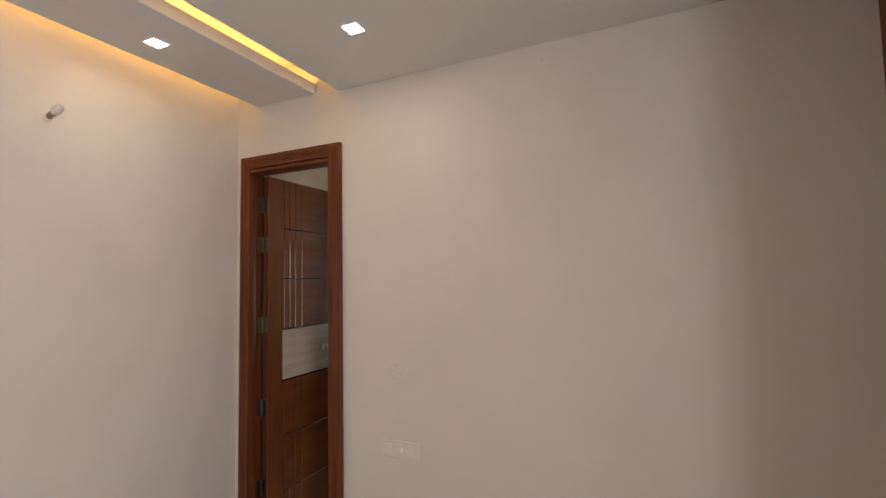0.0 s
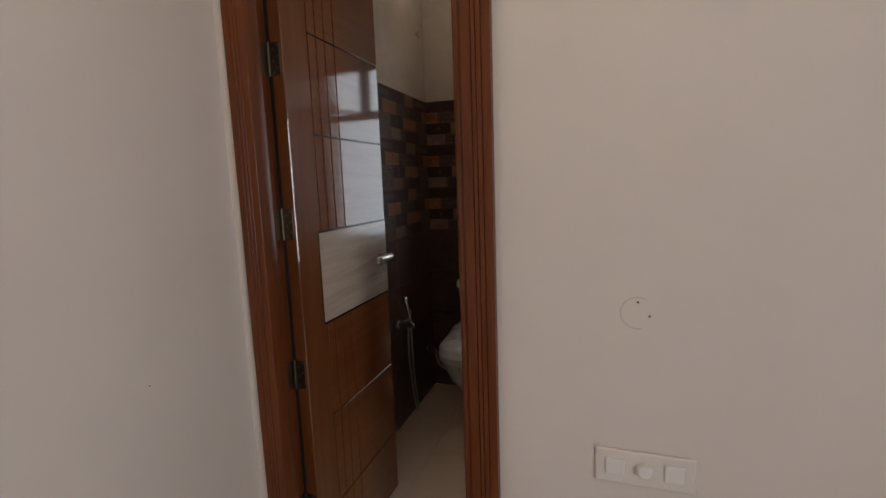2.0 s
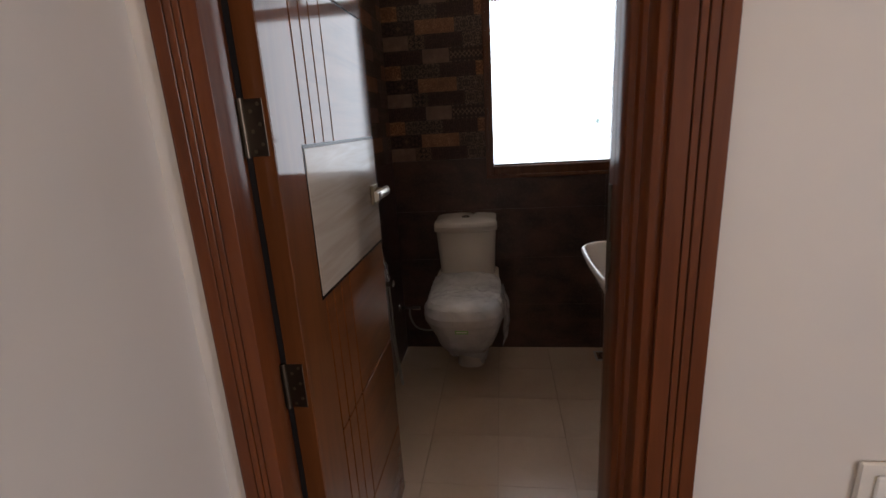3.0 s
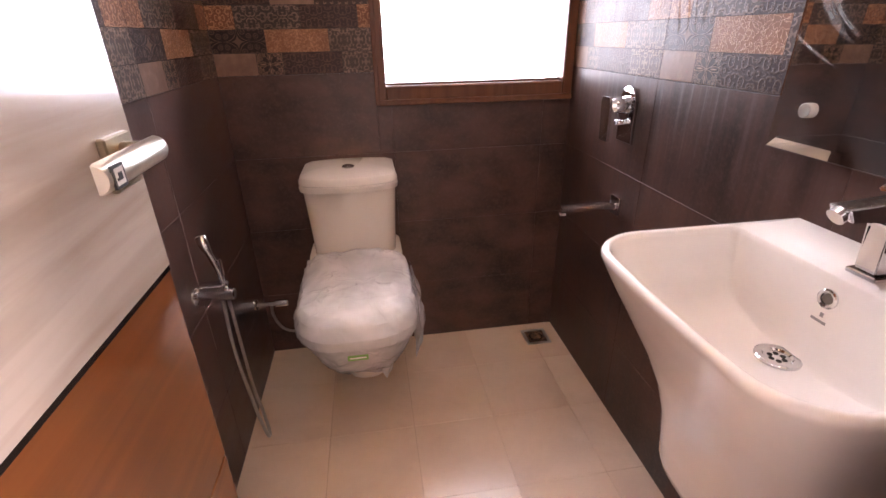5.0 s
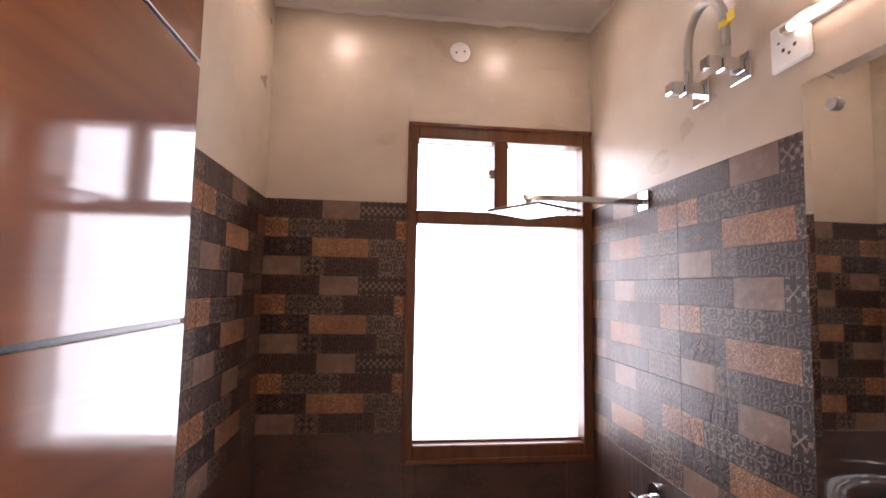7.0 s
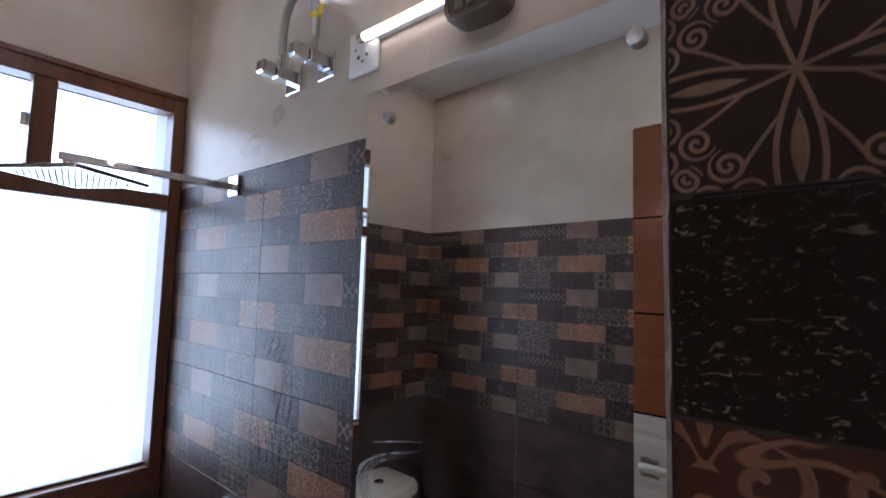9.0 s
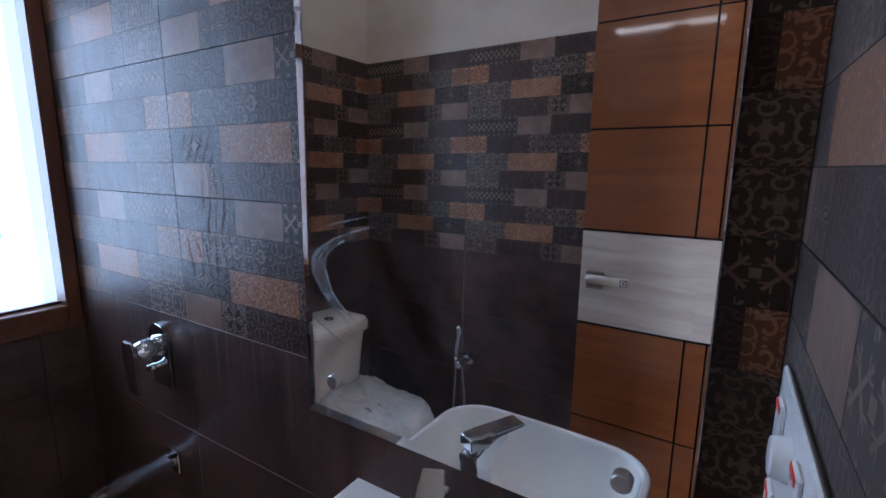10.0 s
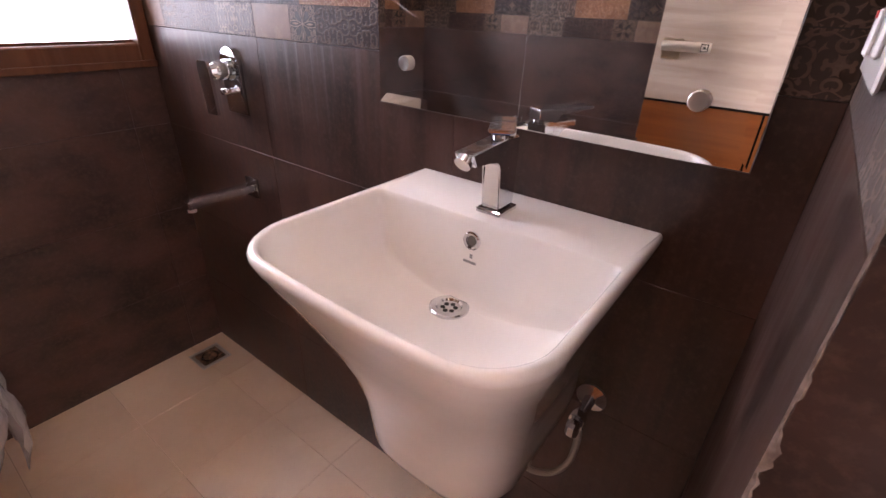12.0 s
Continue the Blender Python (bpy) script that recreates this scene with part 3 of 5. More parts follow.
for k, (x0, x1) in enumerate(((0.34, 0.365), (0.655, 0.68))):
    tagged(solid("led_strip", box(x0, x1, -4.3, -0.30, CZ + 0.077, CZ + 0.087), M_COVE, kind="", angle=0), "warm yellow led strip in the ceiling cove", "led strip", "cove led strips")

# daylight seen through the window
solid("backdrop", box(-1.0, 3.2, 3.2, 3.22, -0.6, 4.2), M_SKY, "bright white daylight outside the window", "backdrop", angle=0)

# wall plaster edge along the ceiling
random.seed(4)


def lumps(name, a, b, off, label):
    bm = bmesh.new()
    a, b, off = Vector(a), Vector(b), Vector(off)
    k = int((b - a).length / 0.035)
    rows = []
    for i in range(k + 1):
        p = a.lerp(b, i / k)
        d = 0.010 + 0.022 * abs(noise.noise(Vector((i * 0.37, a.x, a.y)))) + 0.004 * random.random()
        rows.append([bm.verts.new(p), bm.verts.new(p + off * 0.006), bm.verts.new(p + off * 0.005 + Vector((0, 0, -d))), bm.verts.new(p + Vector((0, 0, -d - 0.003)))])
    for r, s in zip(rows, rows[1:]):
        for j in range(3):
            bm.faces.new((r[j], s[j], s[j + 1], r[j + 1]))
    solid(name, bm, M_CEIL, label, "trim")


lumps("trim", (XL, YB, CEIL), (XR, YB, CEIL), (0, -1, 0), "rough white plaster edge above the tiles")
lumps("trim", (XR, YI, CEIL), (XR, YB, CEIL), (-1, 0, 0), "rough white plaster edge above the tiles")

# ---- door frame and door ----
frame_ob = thing("door_frame", (0.52, YF, 0), "dark red-brown varnished wooden door frame with ribbed architrave", "door frame")
OX0, OX1, OZ = 0.163, 0.928, 2.445
bm = None
for a, w in ((0.0, 0.0215), (0.0235, 0.0115), (0.037, 0.0095), (0.0485, 0.0245)):
    d = 0.026
    bm = box(OX0 + a, OX0 + a + w, YF - d, YF - 0.0005, 0, OZ - a, 0.0008, bm)
    box(OX1 - a - w, OX1 - a, YF - d, YF - 0.0005, 0, OZ - a, 0.0008, bm)
    box(OX0 + a + w, OX1 - a - w, YF - d, YF - 0.0005, OZ - a - w, OZ - a, 0.0008, bm)
part("architrave", bm, M_FRAME, frame_ob)
# near-black sheet paints the shade between the ribs
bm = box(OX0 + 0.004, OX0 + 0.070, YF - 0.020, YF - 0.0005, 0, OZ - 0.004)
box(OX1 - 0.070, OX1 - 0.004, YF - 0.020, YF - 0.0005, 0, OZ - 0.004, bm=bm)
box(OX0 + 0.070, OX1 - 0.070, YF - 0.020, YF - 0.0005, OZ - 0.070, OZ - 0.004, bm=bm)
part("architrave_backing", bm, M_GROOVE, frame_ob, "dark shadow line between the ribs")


def jamb(x_out, x_face, x_mid, x_front, y_in=-0.118):
    """A jamb in three steps: rebate beside the leaf, stop, and front member under the architrave."""
    bm = None
    for x, y0, y1, bv in ((x_face, -0.168, y_in, 0.002), (x_mid, -0.225, -0.168, 0.004), (x_front, YF - 0.018, -0.225, 0.006)):
        lo, hi = sorted((x_out, x))
        bm = box(lo, hi, y0, y1, 0, 2.372, bv, bm, 2)
    return bm


part("jamb", jamb(DX0, 0.177, 0.189, 0.2335), M_FRAME, frame_ob)
part("jamb", jamb(DX1 - 0.001, 0.828, 0.816, 0.836, -0.082), M_FRAME, frame_ob)
part("moulding", sweep([(0.838, -0.226, 0.0), (0.838, -0.226, 2.36)], 0.012, 10), M_FRAME, frame_ob)
part("moulding", sweep([(0.205, -0.232, 0.0), (0.205, -0.232, 2.36)], 0.013, 10), M_FRAME, frame_ob)
bm = box(DX0, DX1 - 0.001, -0.168, -0.112, 2.3725, DZ, 0.002)
box(DX0, DX1 - 0.001, -0.235, -0.1685, 2.348, DZ, 0.004, bm)
box(OX0 + 0.06, OX1 - 0.06, YF - 0.018, -0.2355, 2.347, DZ - 0.035, 0.005, bm)
part("head", bm, M_FRAME, frame_ob)
strike = box(0.8262, 0.8282, -0.104, -0.083, 1.06, 1.26, 0.0008)
box(0.8260, 0.8283, -0.116, -0.102, 1.10, 1.16, 0.0008, strike)
part("strike_plate", strike, M_HINGE, frame_ob, "worn brass strike plate")

# no real part: black strip puts the hinge gap's shade into colour
part("gasket", box(0.1775, 0.1888, -0.1235, -0.1185, 0.012, 2.36), M_BLACK, frame_ob, "black strip standing in for shade in the door gap")

door = thing("door_leaf", (0.215, -0.1, 0), "open glossy brown veneered door with grooves and pale laminate band", "door")
DF, D0, D1 = 0.233, -0.120, 0.532
part("core", box(0.190, DF - 0.004, D0, D1, 0.012, 2.358, 0.0015), M_GROOVE, door)
part("edge_lipping", box(0.1895, DF - 0.0002, D0 - 0.004, D0 - 0.0004, 0.012, 2.358, 0.001), M_STILE, door)
part("back_veneer", box(0.187, 0.1897, D0, D1, 0.012, 2.358, 0.001), M_DOOR, door)
GY = [0.018, 0.068, 0.122, 0.186, D1]
GZ = [0.012, 0.300, 0.655, 1.015, 1.349, 1.687, 2.024, 2.358]
G = 0.0032
part("stile", box(DF - 0.004, DF, D0, GY[0] - G, 0.012, 2.358, 0.0006), M_STILE, door)
for zi, (z0, z1) in enumerate(zip(GZ, GZ[1:])):
    if zi == 3:
        continue
    for y0, y1 in zip(GY, GY[1:]):
        a = y1 if y1 == D1 else y1 - G
        part("panel", box(DF - 0.004, DF, y0 + G, a, z0 + G, z1 - G, 0.0006), M_DOOR, door)
part("laminate_band", box(DF - 0.0035, DF + 0.0022, 0.002, D1, GZ[3] + 0.004, GZ[4] - 0.004, 0.0008), M_LAM, door, "pale grey-white laminate band")
part("band_edge", box(DF - 0.0035, DF + 0.0008, -0.003, D1 + 0.0002, GZ[3] - 0.004, GZ[4] + 0.004), M_GROOVE, door)
handle = part("handle", box(DF + 0.0022, DF + 0.012, 0.450, 0.508, 1.146, 1.206, 0.002), M_BRASS, door, "square-rosed lever handle of worn metal")
part("neck", turned([(0, 0.012), (0.036, 0.012)], (DF + 0.010, 0.484, 1.185), (1, 0, 0)), M_BRASS, handle)
lev = bmesh.new()
for y in (0.360, 0.364, 0.498, 0.502):
    r = 0.0150 if 0.361 < y < 0.501 else 0.0135
    ring = [lev.verts.new((DF + 0.040 + 0.9 * r * math.sin(a), y, 1.185 + r * math.cos(a))) for a in [math.pi * k / 12 for k in range(13)]]
    lev.verts.ensure_lookup_table()
rings = [lev.verts[i * 13:(i + 1) * 13] for i in range(4)]
for a, b in zip(rings, rings[1:]):
    for k in range(13):
        lev.faces.new((a[k], a[(k + 1) % 13], b[(k + 1) % 13], b[k]))
lev.faces.new(rings[0]), lev.faces.new(rings[3][::-1])
part("lever", lev, M_SATIN, handle)
emblem = box(DF + 0.0520, DF + 0.0544, 0.365, 0.387, 1.174, 1.196)
part("emblem", emblem, M_BLACK, handle, "small black square emblem")
part("emblem_centre", box(DF + 0.0540, DF + 0.0548, 0.3680, 0.3840, 1.1770, 1.1930), M_WARMWHITE, handle)
part("emblem_dot", merge(box(DF + 0.0545, DF + 0.0553, 0.3725, 0.3795, 1.1815, 1.1885), box(DF + 0.0545, DF + 0.0553, 0.3690, 0.3726, 1.1815, 1.1840)), M_BLACK, handle)
for z in (0.37, 0.87, 1.39, 1.91, 2.17):
    h = sweep([(0.1835, -0.127, z - 0.052), (0.1835, -0.127, z + 0.052)], 0.0055, 12)
    for j in range(1, 5):
        sweep([(0.1835, -0.127, z - 0.052 + 0.0208 * j - 0.0006), (0.1835, -0.127, z - 0.052 + 0.0208 * j + 0.0006)], 0.0060, 12, h)
    box(0.186, 0.224, D0 - 0.0062, D0 - 0.0041, z - 0.05, z + 0.05, 0.0006, h)
    box(0.1772, 0.1792, -0.164, -0.124, z - 0.05, z + 0.05, 0.0006, h)
    hinge = part("hinge", h, M_HINGE, door, "dull steel butt hinge")
    sc = None
    for dz in (-0.035, 0.0, 0.035):
        for xx in (0.200, 0.215):
            sc = turned([(0, 0.0035), (0.0012, 0.003)], (xx, D0 - 0.0062, z + dz + (0.006 if xx > 0.21 else -0.006)), (0, -1, 0), 8, sc)
    part("screw", sc, M_BRASS, hinge)

# ---- window ----
win = thing("window_1", (0.94, YB, WZ0), "brown wooden window with fixed pane and two top lights", "window", "", "structure")
FY0, FY1 = YB - 0.012, YB + 0.06


def rail(x0, x1, z0, z1, y0=FY0, y1=FY1, bv=0.005):
    return box(x0, x1, y0, y1, z0, z1, bv)


part("frame", rail(WX0, WX0 + 0.038, WZ0, WZ1), M_WIN, win)
part("frame", rail(WX1 - 0.040, WX1, WZ0, WZ1), M_WIN, win)
part("frame", rail(WX0 + 0.038, WX1 - 0.040, WZ0, WZ0 + 0.062), M_WIN, win)
part("frame", rail(WX0 + 0.038, WX1 - 0.040, WZ1 - 0.058, WZ1), M_WIN, win)
part("transom", rail(WX0 + 0.038, WX1 - 0.040, 1.985, 2.040), M_WIN, win)
part("mullion", rail(0.905, 0.962, 2.040, WZ1 - 0.058), M_WIN, win)
bm = box(WX0 - 0.004, WX1, FY0 - 0.006, FY0 + 0.002, WZ1 - 0.012, WZ1 + 0.006, 0.002)
box(WX0 - 0.004, WX0 + 0.012, FY0 - 0.006, FY0 + 0.002, WZ0 - 0.004, WZ1 - 0.012, 0.002, bm)
box(WX0 + 0.012, WX1, FY0 - 0.006, FY0 + 0.002, WZ0 - 0.006, WZ0 + 0.014, 0.002, bm)
part("moulding", bm, M_WIN, win)
for x0, x1, z0, z1 in ((WX0 + 0.038, WX1 - 0.040, WZ0 + 0.062, 1.985), (WX0 + 0.038, 0.905, 2.040, WZ1 - 0.058), (0.962, WX1 - 0.040, 2.040, WZ1 - 0.058)):
    pane = part("pane", box(x0 - 0.004, x1 + 0.004, YB + 0.044, YB + 0.048, z0 - 0.004, z1 + 0.004), M_GLASS, win, "clear glass pane")
    pane.visible_shadow = False
bead = box(WX0 + 0.038, WX1 - 0.040, YB + 0.03, YB + 0.043, WZ0 + 0.062, WZ0 + 0.070)
part("bead", bead, M_WIN, win)
part("catch", box(0.888, 0.9045, YB + 0.02, YB + 0.034, 2.185, 2.225, 0.003), M_WARMWHITE, win, "pale casement catch")
part("sticker", box(1.155, 1.175, YB + 0.0425, YB + 0.0435, 1.33, 1.355), mat("teal_sticker", (0.35, 0.85, 0.80), 0.4, Alpha=0.45), win, "small teal sticker on the glass")

# ---- toilet ----
wc = thing("toilet", (0.43, 1.45, 0), "ivory ceramic toilet still wrapped in clear plastic sheet", "toilet")
WX = 0.432


def oval(cx, w, y0, y1, z, k=2.6, n=36):
    """A loop: rounded front at y0, squarer back at y1."""
    out, h = [], (y1 - y0) / 2
    for i in range(n):
        a = 2 * math.pi * i / n
        c, s = math.cos(a), math.sin(a)
        e = 2 / (k if s < 0 else 5.0)
        out.append(Vector((cx + w / 2 * math.copysign(abs(c) ** e, c), (y0 + y1) / 2 + h * math.copysign(abs(s) ** e, s), z)))
    return out


bowl = loft([oval(WX, 0.17, 1.475, 1.70, 0.0), oval(WX, 0.165, 1.46, 1.70, 0.06), oval(WX, 0.19, 1.37, 1.71, 0.14), oval(WX, 0.235, 1.28, 1.72, 0.22),
             oval(WX, 0.275, 1.215, 1.73, 0.30), oval(WX, 0.335, 1.15, 1.73, 0.37), oval(WX, 0.366, 1.118, 1.73, 0.43), oval(WX, 0.36, 1.12, 1.73, 0.455), oval(WX, 0.34, 1.13, 1.725, 0.462)])
part("bowl", bowl, M_WC, wc)
seat = loft([oval(WX, 0.366, 1.108, 1.47, 0.464, 3.2), oval(WX, 0.374, 1.100, 1.472, 0.471, 3.2), oval(WX, 0.373, 1.103, 1.472, 0.486, 3.2), oval(WX, 0.358, 1.122, 1.470, 0.506, 3.2), oval(WX, 0.325, 1.155, 1.465, 0.521, 3.2), oval(WX, 0.25, 1.205, 1.44, 0.528, 3.2)])
part("seat_cover", seat, M_WC, wc)
part("shelf", loft([oval(WX, 0.366, 1.46, 1.73, 0.463, 6), oval(WX, 0.360, 1.475, 1.731, 0.52, 6), oval(WX, 0.35, 1.49, 1.73, 0.541, 6)]), M_WC, wc)


def tank_loop(w, y0, z, bow):
    out = rrect(0, 1.732 - y0, -w / 2, w / 2, z, 0.035, 0.012, bow)
    return [Vector((WX + p.y, y0 + p.x, p.z)) for p in out]


tank = loft([tank_loop(0.306, 1.548, 0.540, 0.026), tank_loop(0.318, 1.540, 0.67, 0.030), tank_loop(0.330, 1.528, 0.790, 0.032), tank_loop(0.322, 1.532, 0.804, 0.030)])
part("tank", tank, M_WC, wc)
lid = part("tank_lid", loft([tank_loop(0.336, 1.520, 0.802, 0.034), tank_loop(0.348, 1.508, 0.807, 0.036), tank_loop(0.350, 1.506, 0.822, 0.036), tank_loop(0.344, 1.510, 0.829, 0.036), tank_loop(0.348, 1.506, 0.832, 0.036),
                             tank_loop(0.346, 1.508, 0.846, 0.036), tank_loop(0.334, 1.516, 0.857, 0.034), tank_loop(0.28, 1.545, 0.865, 0.026), tank_loop(0.12, 1.62, 0.868, 0.01)]), M_WC, wc)
part("flush_button", turned([(0, 0.023), (0.006, 0.023), (0.008, 0.020), (0.0085, 0.017), (0.007, 0.0165), (0.0105, 0.015), (0.0105, 0.001)], (WX, 1.60, 0.864), (0, 0, 1)), M_CHROME, lid)
part("lid_print", box(WX + 0.10, WX + 0.14, 1.615, 1.622, 0.8625, 0.8650), M_PRINT, lid)
random.seed(11)
wrap = bmesh.new()
NW = 96


def wrap_loop(w, y0, y1, z, amp, seed):
    loop = []
    for i in range(NW):
        a = 2 * math.pi * i / NW
        c, s = math.cos(a), math.sin(a)
        e = 2 / (3.0 if s < 0 else 5.0)
        p = Vector((WX + w / 2 * math.copysign(abs(c) ** e, c), (y0 + y1) / 2 + (y1 - y0) / 2 * math.copysign(abs(s) ** e, s), z))
        q = Vector((p.x * 16 + seed, p.y * 16, z * 9))
        d = 0.35 * noise.noise(q * 0.6) + 0.15 * noise.noise(q * 1.6) + 0.8 * max(0.0, 0.10 - abs(noise.noise(Vector((q.x * 0.7, q.y * 0.25, 3.0 + seed))))) / 0.10 * abs(noise.noise(q * 0.5)) + 0.22 * noise.noise(q * 3.7)
        p += Vector((c, s, 0.0 if z < 0.5 else 0.9)) * amp * 1.6 * d
        loop.append(p)
    return loop


profile = [(0.215, 1.315, 1.50, 0.165, 0.010), (0.285, 1.215, 1.50, 0.245, 0.012), (0.335, 1.150, 1.50, 0.330, 0.011), (0.372, 1.108, 1.50, 0.395, 0.010), (0.404, 1.082, 1.51, 0.435, 0.011), (0.408, 1.076, 1.52, 0.470, 0.012),
           (0.388, 1.096, 1.525, 0.507, 0.010), (0.366, 1.124, 1.53, 0.528, 0.011), (0.320, 1.165, 1.52, 0.541, 0.013), (0.24, 1.21, 1.49, 0.546, 0.015), (0.14, 1.26, 1.45, 0.545, 0.015), (0.05, 1.32, 1.38, 0.543, 0.012)]
loops = []
for k, (a, c) in enumerate(zip(profile, profile[1:])):
    for q in range(4):
        w, y0, y1, z, amp = (u + (v - u) * q / 4 for u, v in zip(a, c))
        loops.append(wrap_loop(w, y0, y1, z, amp, 3.0))
for i, p in enumerate(loops[0]):
    a = 2 * math.pi * i / NW
    p.z += 0.03 * noise.noise(Vector((math.cos(a) * 3, math.sin(a) * 3, 5))) - 0.05 * max(0, math.cos(a - 5.6)) ** 4
for loop in loops:
    for p in loop:
        if p.y > 1.40 and p.z > 0.50:
            p.z += 0.03 * min(1.0, (p.y - 1.40) / 0.10)
part("plastic_wrap", loft(loops, False, True), M_WRAP, wc, "crumpled clear plastic sheet", 26)
flap = bmesh.new()
grid = []
for i in range(10):
    row = []
    for j in range(12):
        z = 0.53 - 0.28 * j / 11 + 0.01 * noise.noise(Vector((i * 0.5, j * 0.4, 1)))
        y = 1.47 - 0.22 * i / 9
        x = WX + 0.195 + 0.035 * math.sin(math.pi * j / 11) * (0.5 + 0.5 * math.sin(i * 1.1)) + 0.012 * noise.noise(Vector((i * 0.6, j * 0.6, 3)))
        row.append(flap.verts.new((x, y, z)))
    grid.append(row)
for a, b in zip(grid, grid[1:]):
    for j in range(11):
        flap.faces.new((a[j], a[j + 1], b[j + 1], b[j]))
part("wrap_flap", flap, M_WRAP, wc, "loose flap of clear plastic sheet", 80)
part("sticker", box(WX - 0.032, WX + 0.030, 1.0640, 1.0660, 0.410, 0.428), M_GREEN, wc, "small green paper sticker")
part("sticker_print", box(WX - 0.026, WX + 0.024, 1.0632, 1.0641, 0.417, 0.421), M_WARMWHITE, wc)

# ---- wash basin ----
basin = thing("wash_basin", (XR, 0.40, 0.512), "white glazed wall-hung basin with half pedestal and rounded front", "wash basin")
YC, BACK, RIM = 0.395, XR - 0.001, 0.969


def outer(xf, hw, z, r=0.085, bulge=0.012):
    return rrect(xf, BACK, YC - hw, YC + hw, z, min(r, hw * 0.62), 0.004, bulge)


def inner(xf, xb, hw, z, r=0.075, rb=0.014, bulge=0.012):
    return rrect(xf, xb, YC - hw, YC + hw, z, r, rb, bulge)


loops = [outer(1.085, 0.100, 0.512), outer(1.052, 0.126, 0.518), outer(1.036, 0.142, 0.532), outer(1.030, 0.149, 0.552), outer(1.026, 0.153, 0.60), outer(1.018, 0.157, 0.66), outer(1.003, 0.167, 0.72), outer(0.975, 0.184, 0.79), outer(0.942, 0.202, 0.855),
         outer(0.914, 0.219, 0.91), outer(0.8995, 0.2282, 0.94), outer(0.8945, 0.2308, 0.952), outer(0.8925, 0.232, 0.958), outer(0.8928, 0.2318, 0.9625), outer(0.8948, 0.2306, 0.9665), outer(0.8985, 0.2285, RIM),
         inner(0.903, 1.183, 0.220, RIM), inner(0.906, 1.181, 0.2175, 0.966), inner(0.907, 1.179, 0.2155, 0.957), inner(0.919, 1.176, 0.208, 0.915, 0.07, 0.012),
         inner(0.948, 1.173, 0.196, 0.868, 0.07, 0.012), inner(0.980, 1.168, 0.172, 0.843, 0.06, 0.018), inner(1.03, 1.158, 0.12, 0.830, 0.05, 0.03), inner(1.095, 1.150, 0.05, 0.8245, 0.025, 0.02, 0.0)]
part("bowl", loft(loops), M_BASIN, basin, angle=62)
DRN = Vector((1.132, 0.415, 0.8245))
waste = part("waste", turned([(0, 0.033), (0.003, 0.033), (0.0048, 0.030), (0.0042, 0.022), (0.001, 0.019), (0.0006, 0.001)], DRN, (0, 0, 1)), M_CHROME, basin, "chrome waste with holes")
holes = None
for k in range(6):
    a = 2 * math.pi * k / 6
    holes = turned([(0, 0.0042), (0.0004, 0.0042)], DRN + Vector((0.0105 * math.cos(a), 0.0105 * math.sin(a), 0.0009)), (0, 0, 1), 12, holes)
part("waste_hole", holes, M_BLACK, waste)
ov = part("overflow_ring", turned([(0, 0.0155), (0.003, 0.0155), (0.0045, 0.013), (0.0035, 0.010), (0.001, 0.0095), (0.001, 0.001)], (1.1775, 0.408, 0.932), (-1, 0, 0.06)), M_CHROME, basin)
part("overflow_hole", turned([(0, 0.0085), (0.0005, 0.0085)], (1.1762, 0.408, 0.932), (-1, 0, 0.06), 20), M_GREY, ov)
part("print", merge(box(1.1735, 1.1745, 0.404, 0.409, 0.902, 0.909), box(1.1722, 1.1733, 0.396, 0.420, 0.893, 0.897)), M_PRINT, basin)

tap = thing("basin_tap", (1.225, 0.401, RIM), "square chrome basin mixer with flat lever", "tap")
TX, TY = 1.232, 0.401
part("base", box(TX - 0.028, TX + 0.026, TY - 0.0225, TY + 0.0225, RIM + 0.0005, RIM + 0.009, 0.002), M_CHROME, tap)
bm = bmesh.new()
prof = [(TX - 0.022, RIM + 0.009), (TX + 0.022, RIM + 0.009), (TX + 0.024, 1.060), (TX + 0.025, 1.089), (TX - 0.010, 1.089), (TX - 0.104, 1.084), (TX - 0.092, 1.064), (TX - 0.040, 1.063), (TX - 0.029, 1.056), (TX - 0.024, 1.046)]
sides = [[bm.verts.new((x, y, z)) for x, z in prof] for y in (TY - 0.0162, TY + 0.0162)]
bm.faces.new(sides[0]), bm.faces.new(sides[1][::-1])
for k in range(len(prof)):
    j = (k + 1) % len(prof)
    bm.faces.new((sides[0][k], sides[1][k], sides[1][j], sides[0][j]))
bmesh.ops.bevel(bm, geom=bm.edges[:], offset=0.0022, segments=2, affect="EDGES")
part("body", bm, M_CHROME, tap)
part("aerator", turned([(0, 0.0125), (0.010, 0.0125), (0.010, 0.009)], (TX - 0.096, TY, 1.074), (-0.83, 0, -0.55)), M_CHROME, tap)
lever = loft([rrect(TX - 0.014, TX + 0.016, TY - 0.014, TY + 0.014, 1.086, 0.010, 0.008), rrect(TX - 0.014, TX + 0.016, TY - 0.014, TY + 0.014, 1.093, 0.010, 0.008)])
part("lever_neck", lever, M_CHROME, tap)
bm = loft([[Vector((0.019, y, z)) for y, z in ((-0.017, 0.0), (0.017, 0.0), (0.017, 0.021), (-0.017, 0.021))],
           [Vector((-0.016, y, z)) for y, z in ((-0.019, 0.0), (0.019, 0.0), (0.019, 0.022), (-0.019, 0.022))],
           [Vector((-0.024, y, z)) for y, z in ((-0.019, 0.013), (0.019, 0.013), (0.019, 0.0225), (-0.019, 0.0225))],
           [Vector((-0.090, y, z)) for y, z in ((-0.018, 0.020), (0.018, 0.020), (0.018, 0.025), (-0.018, 0.025))]])
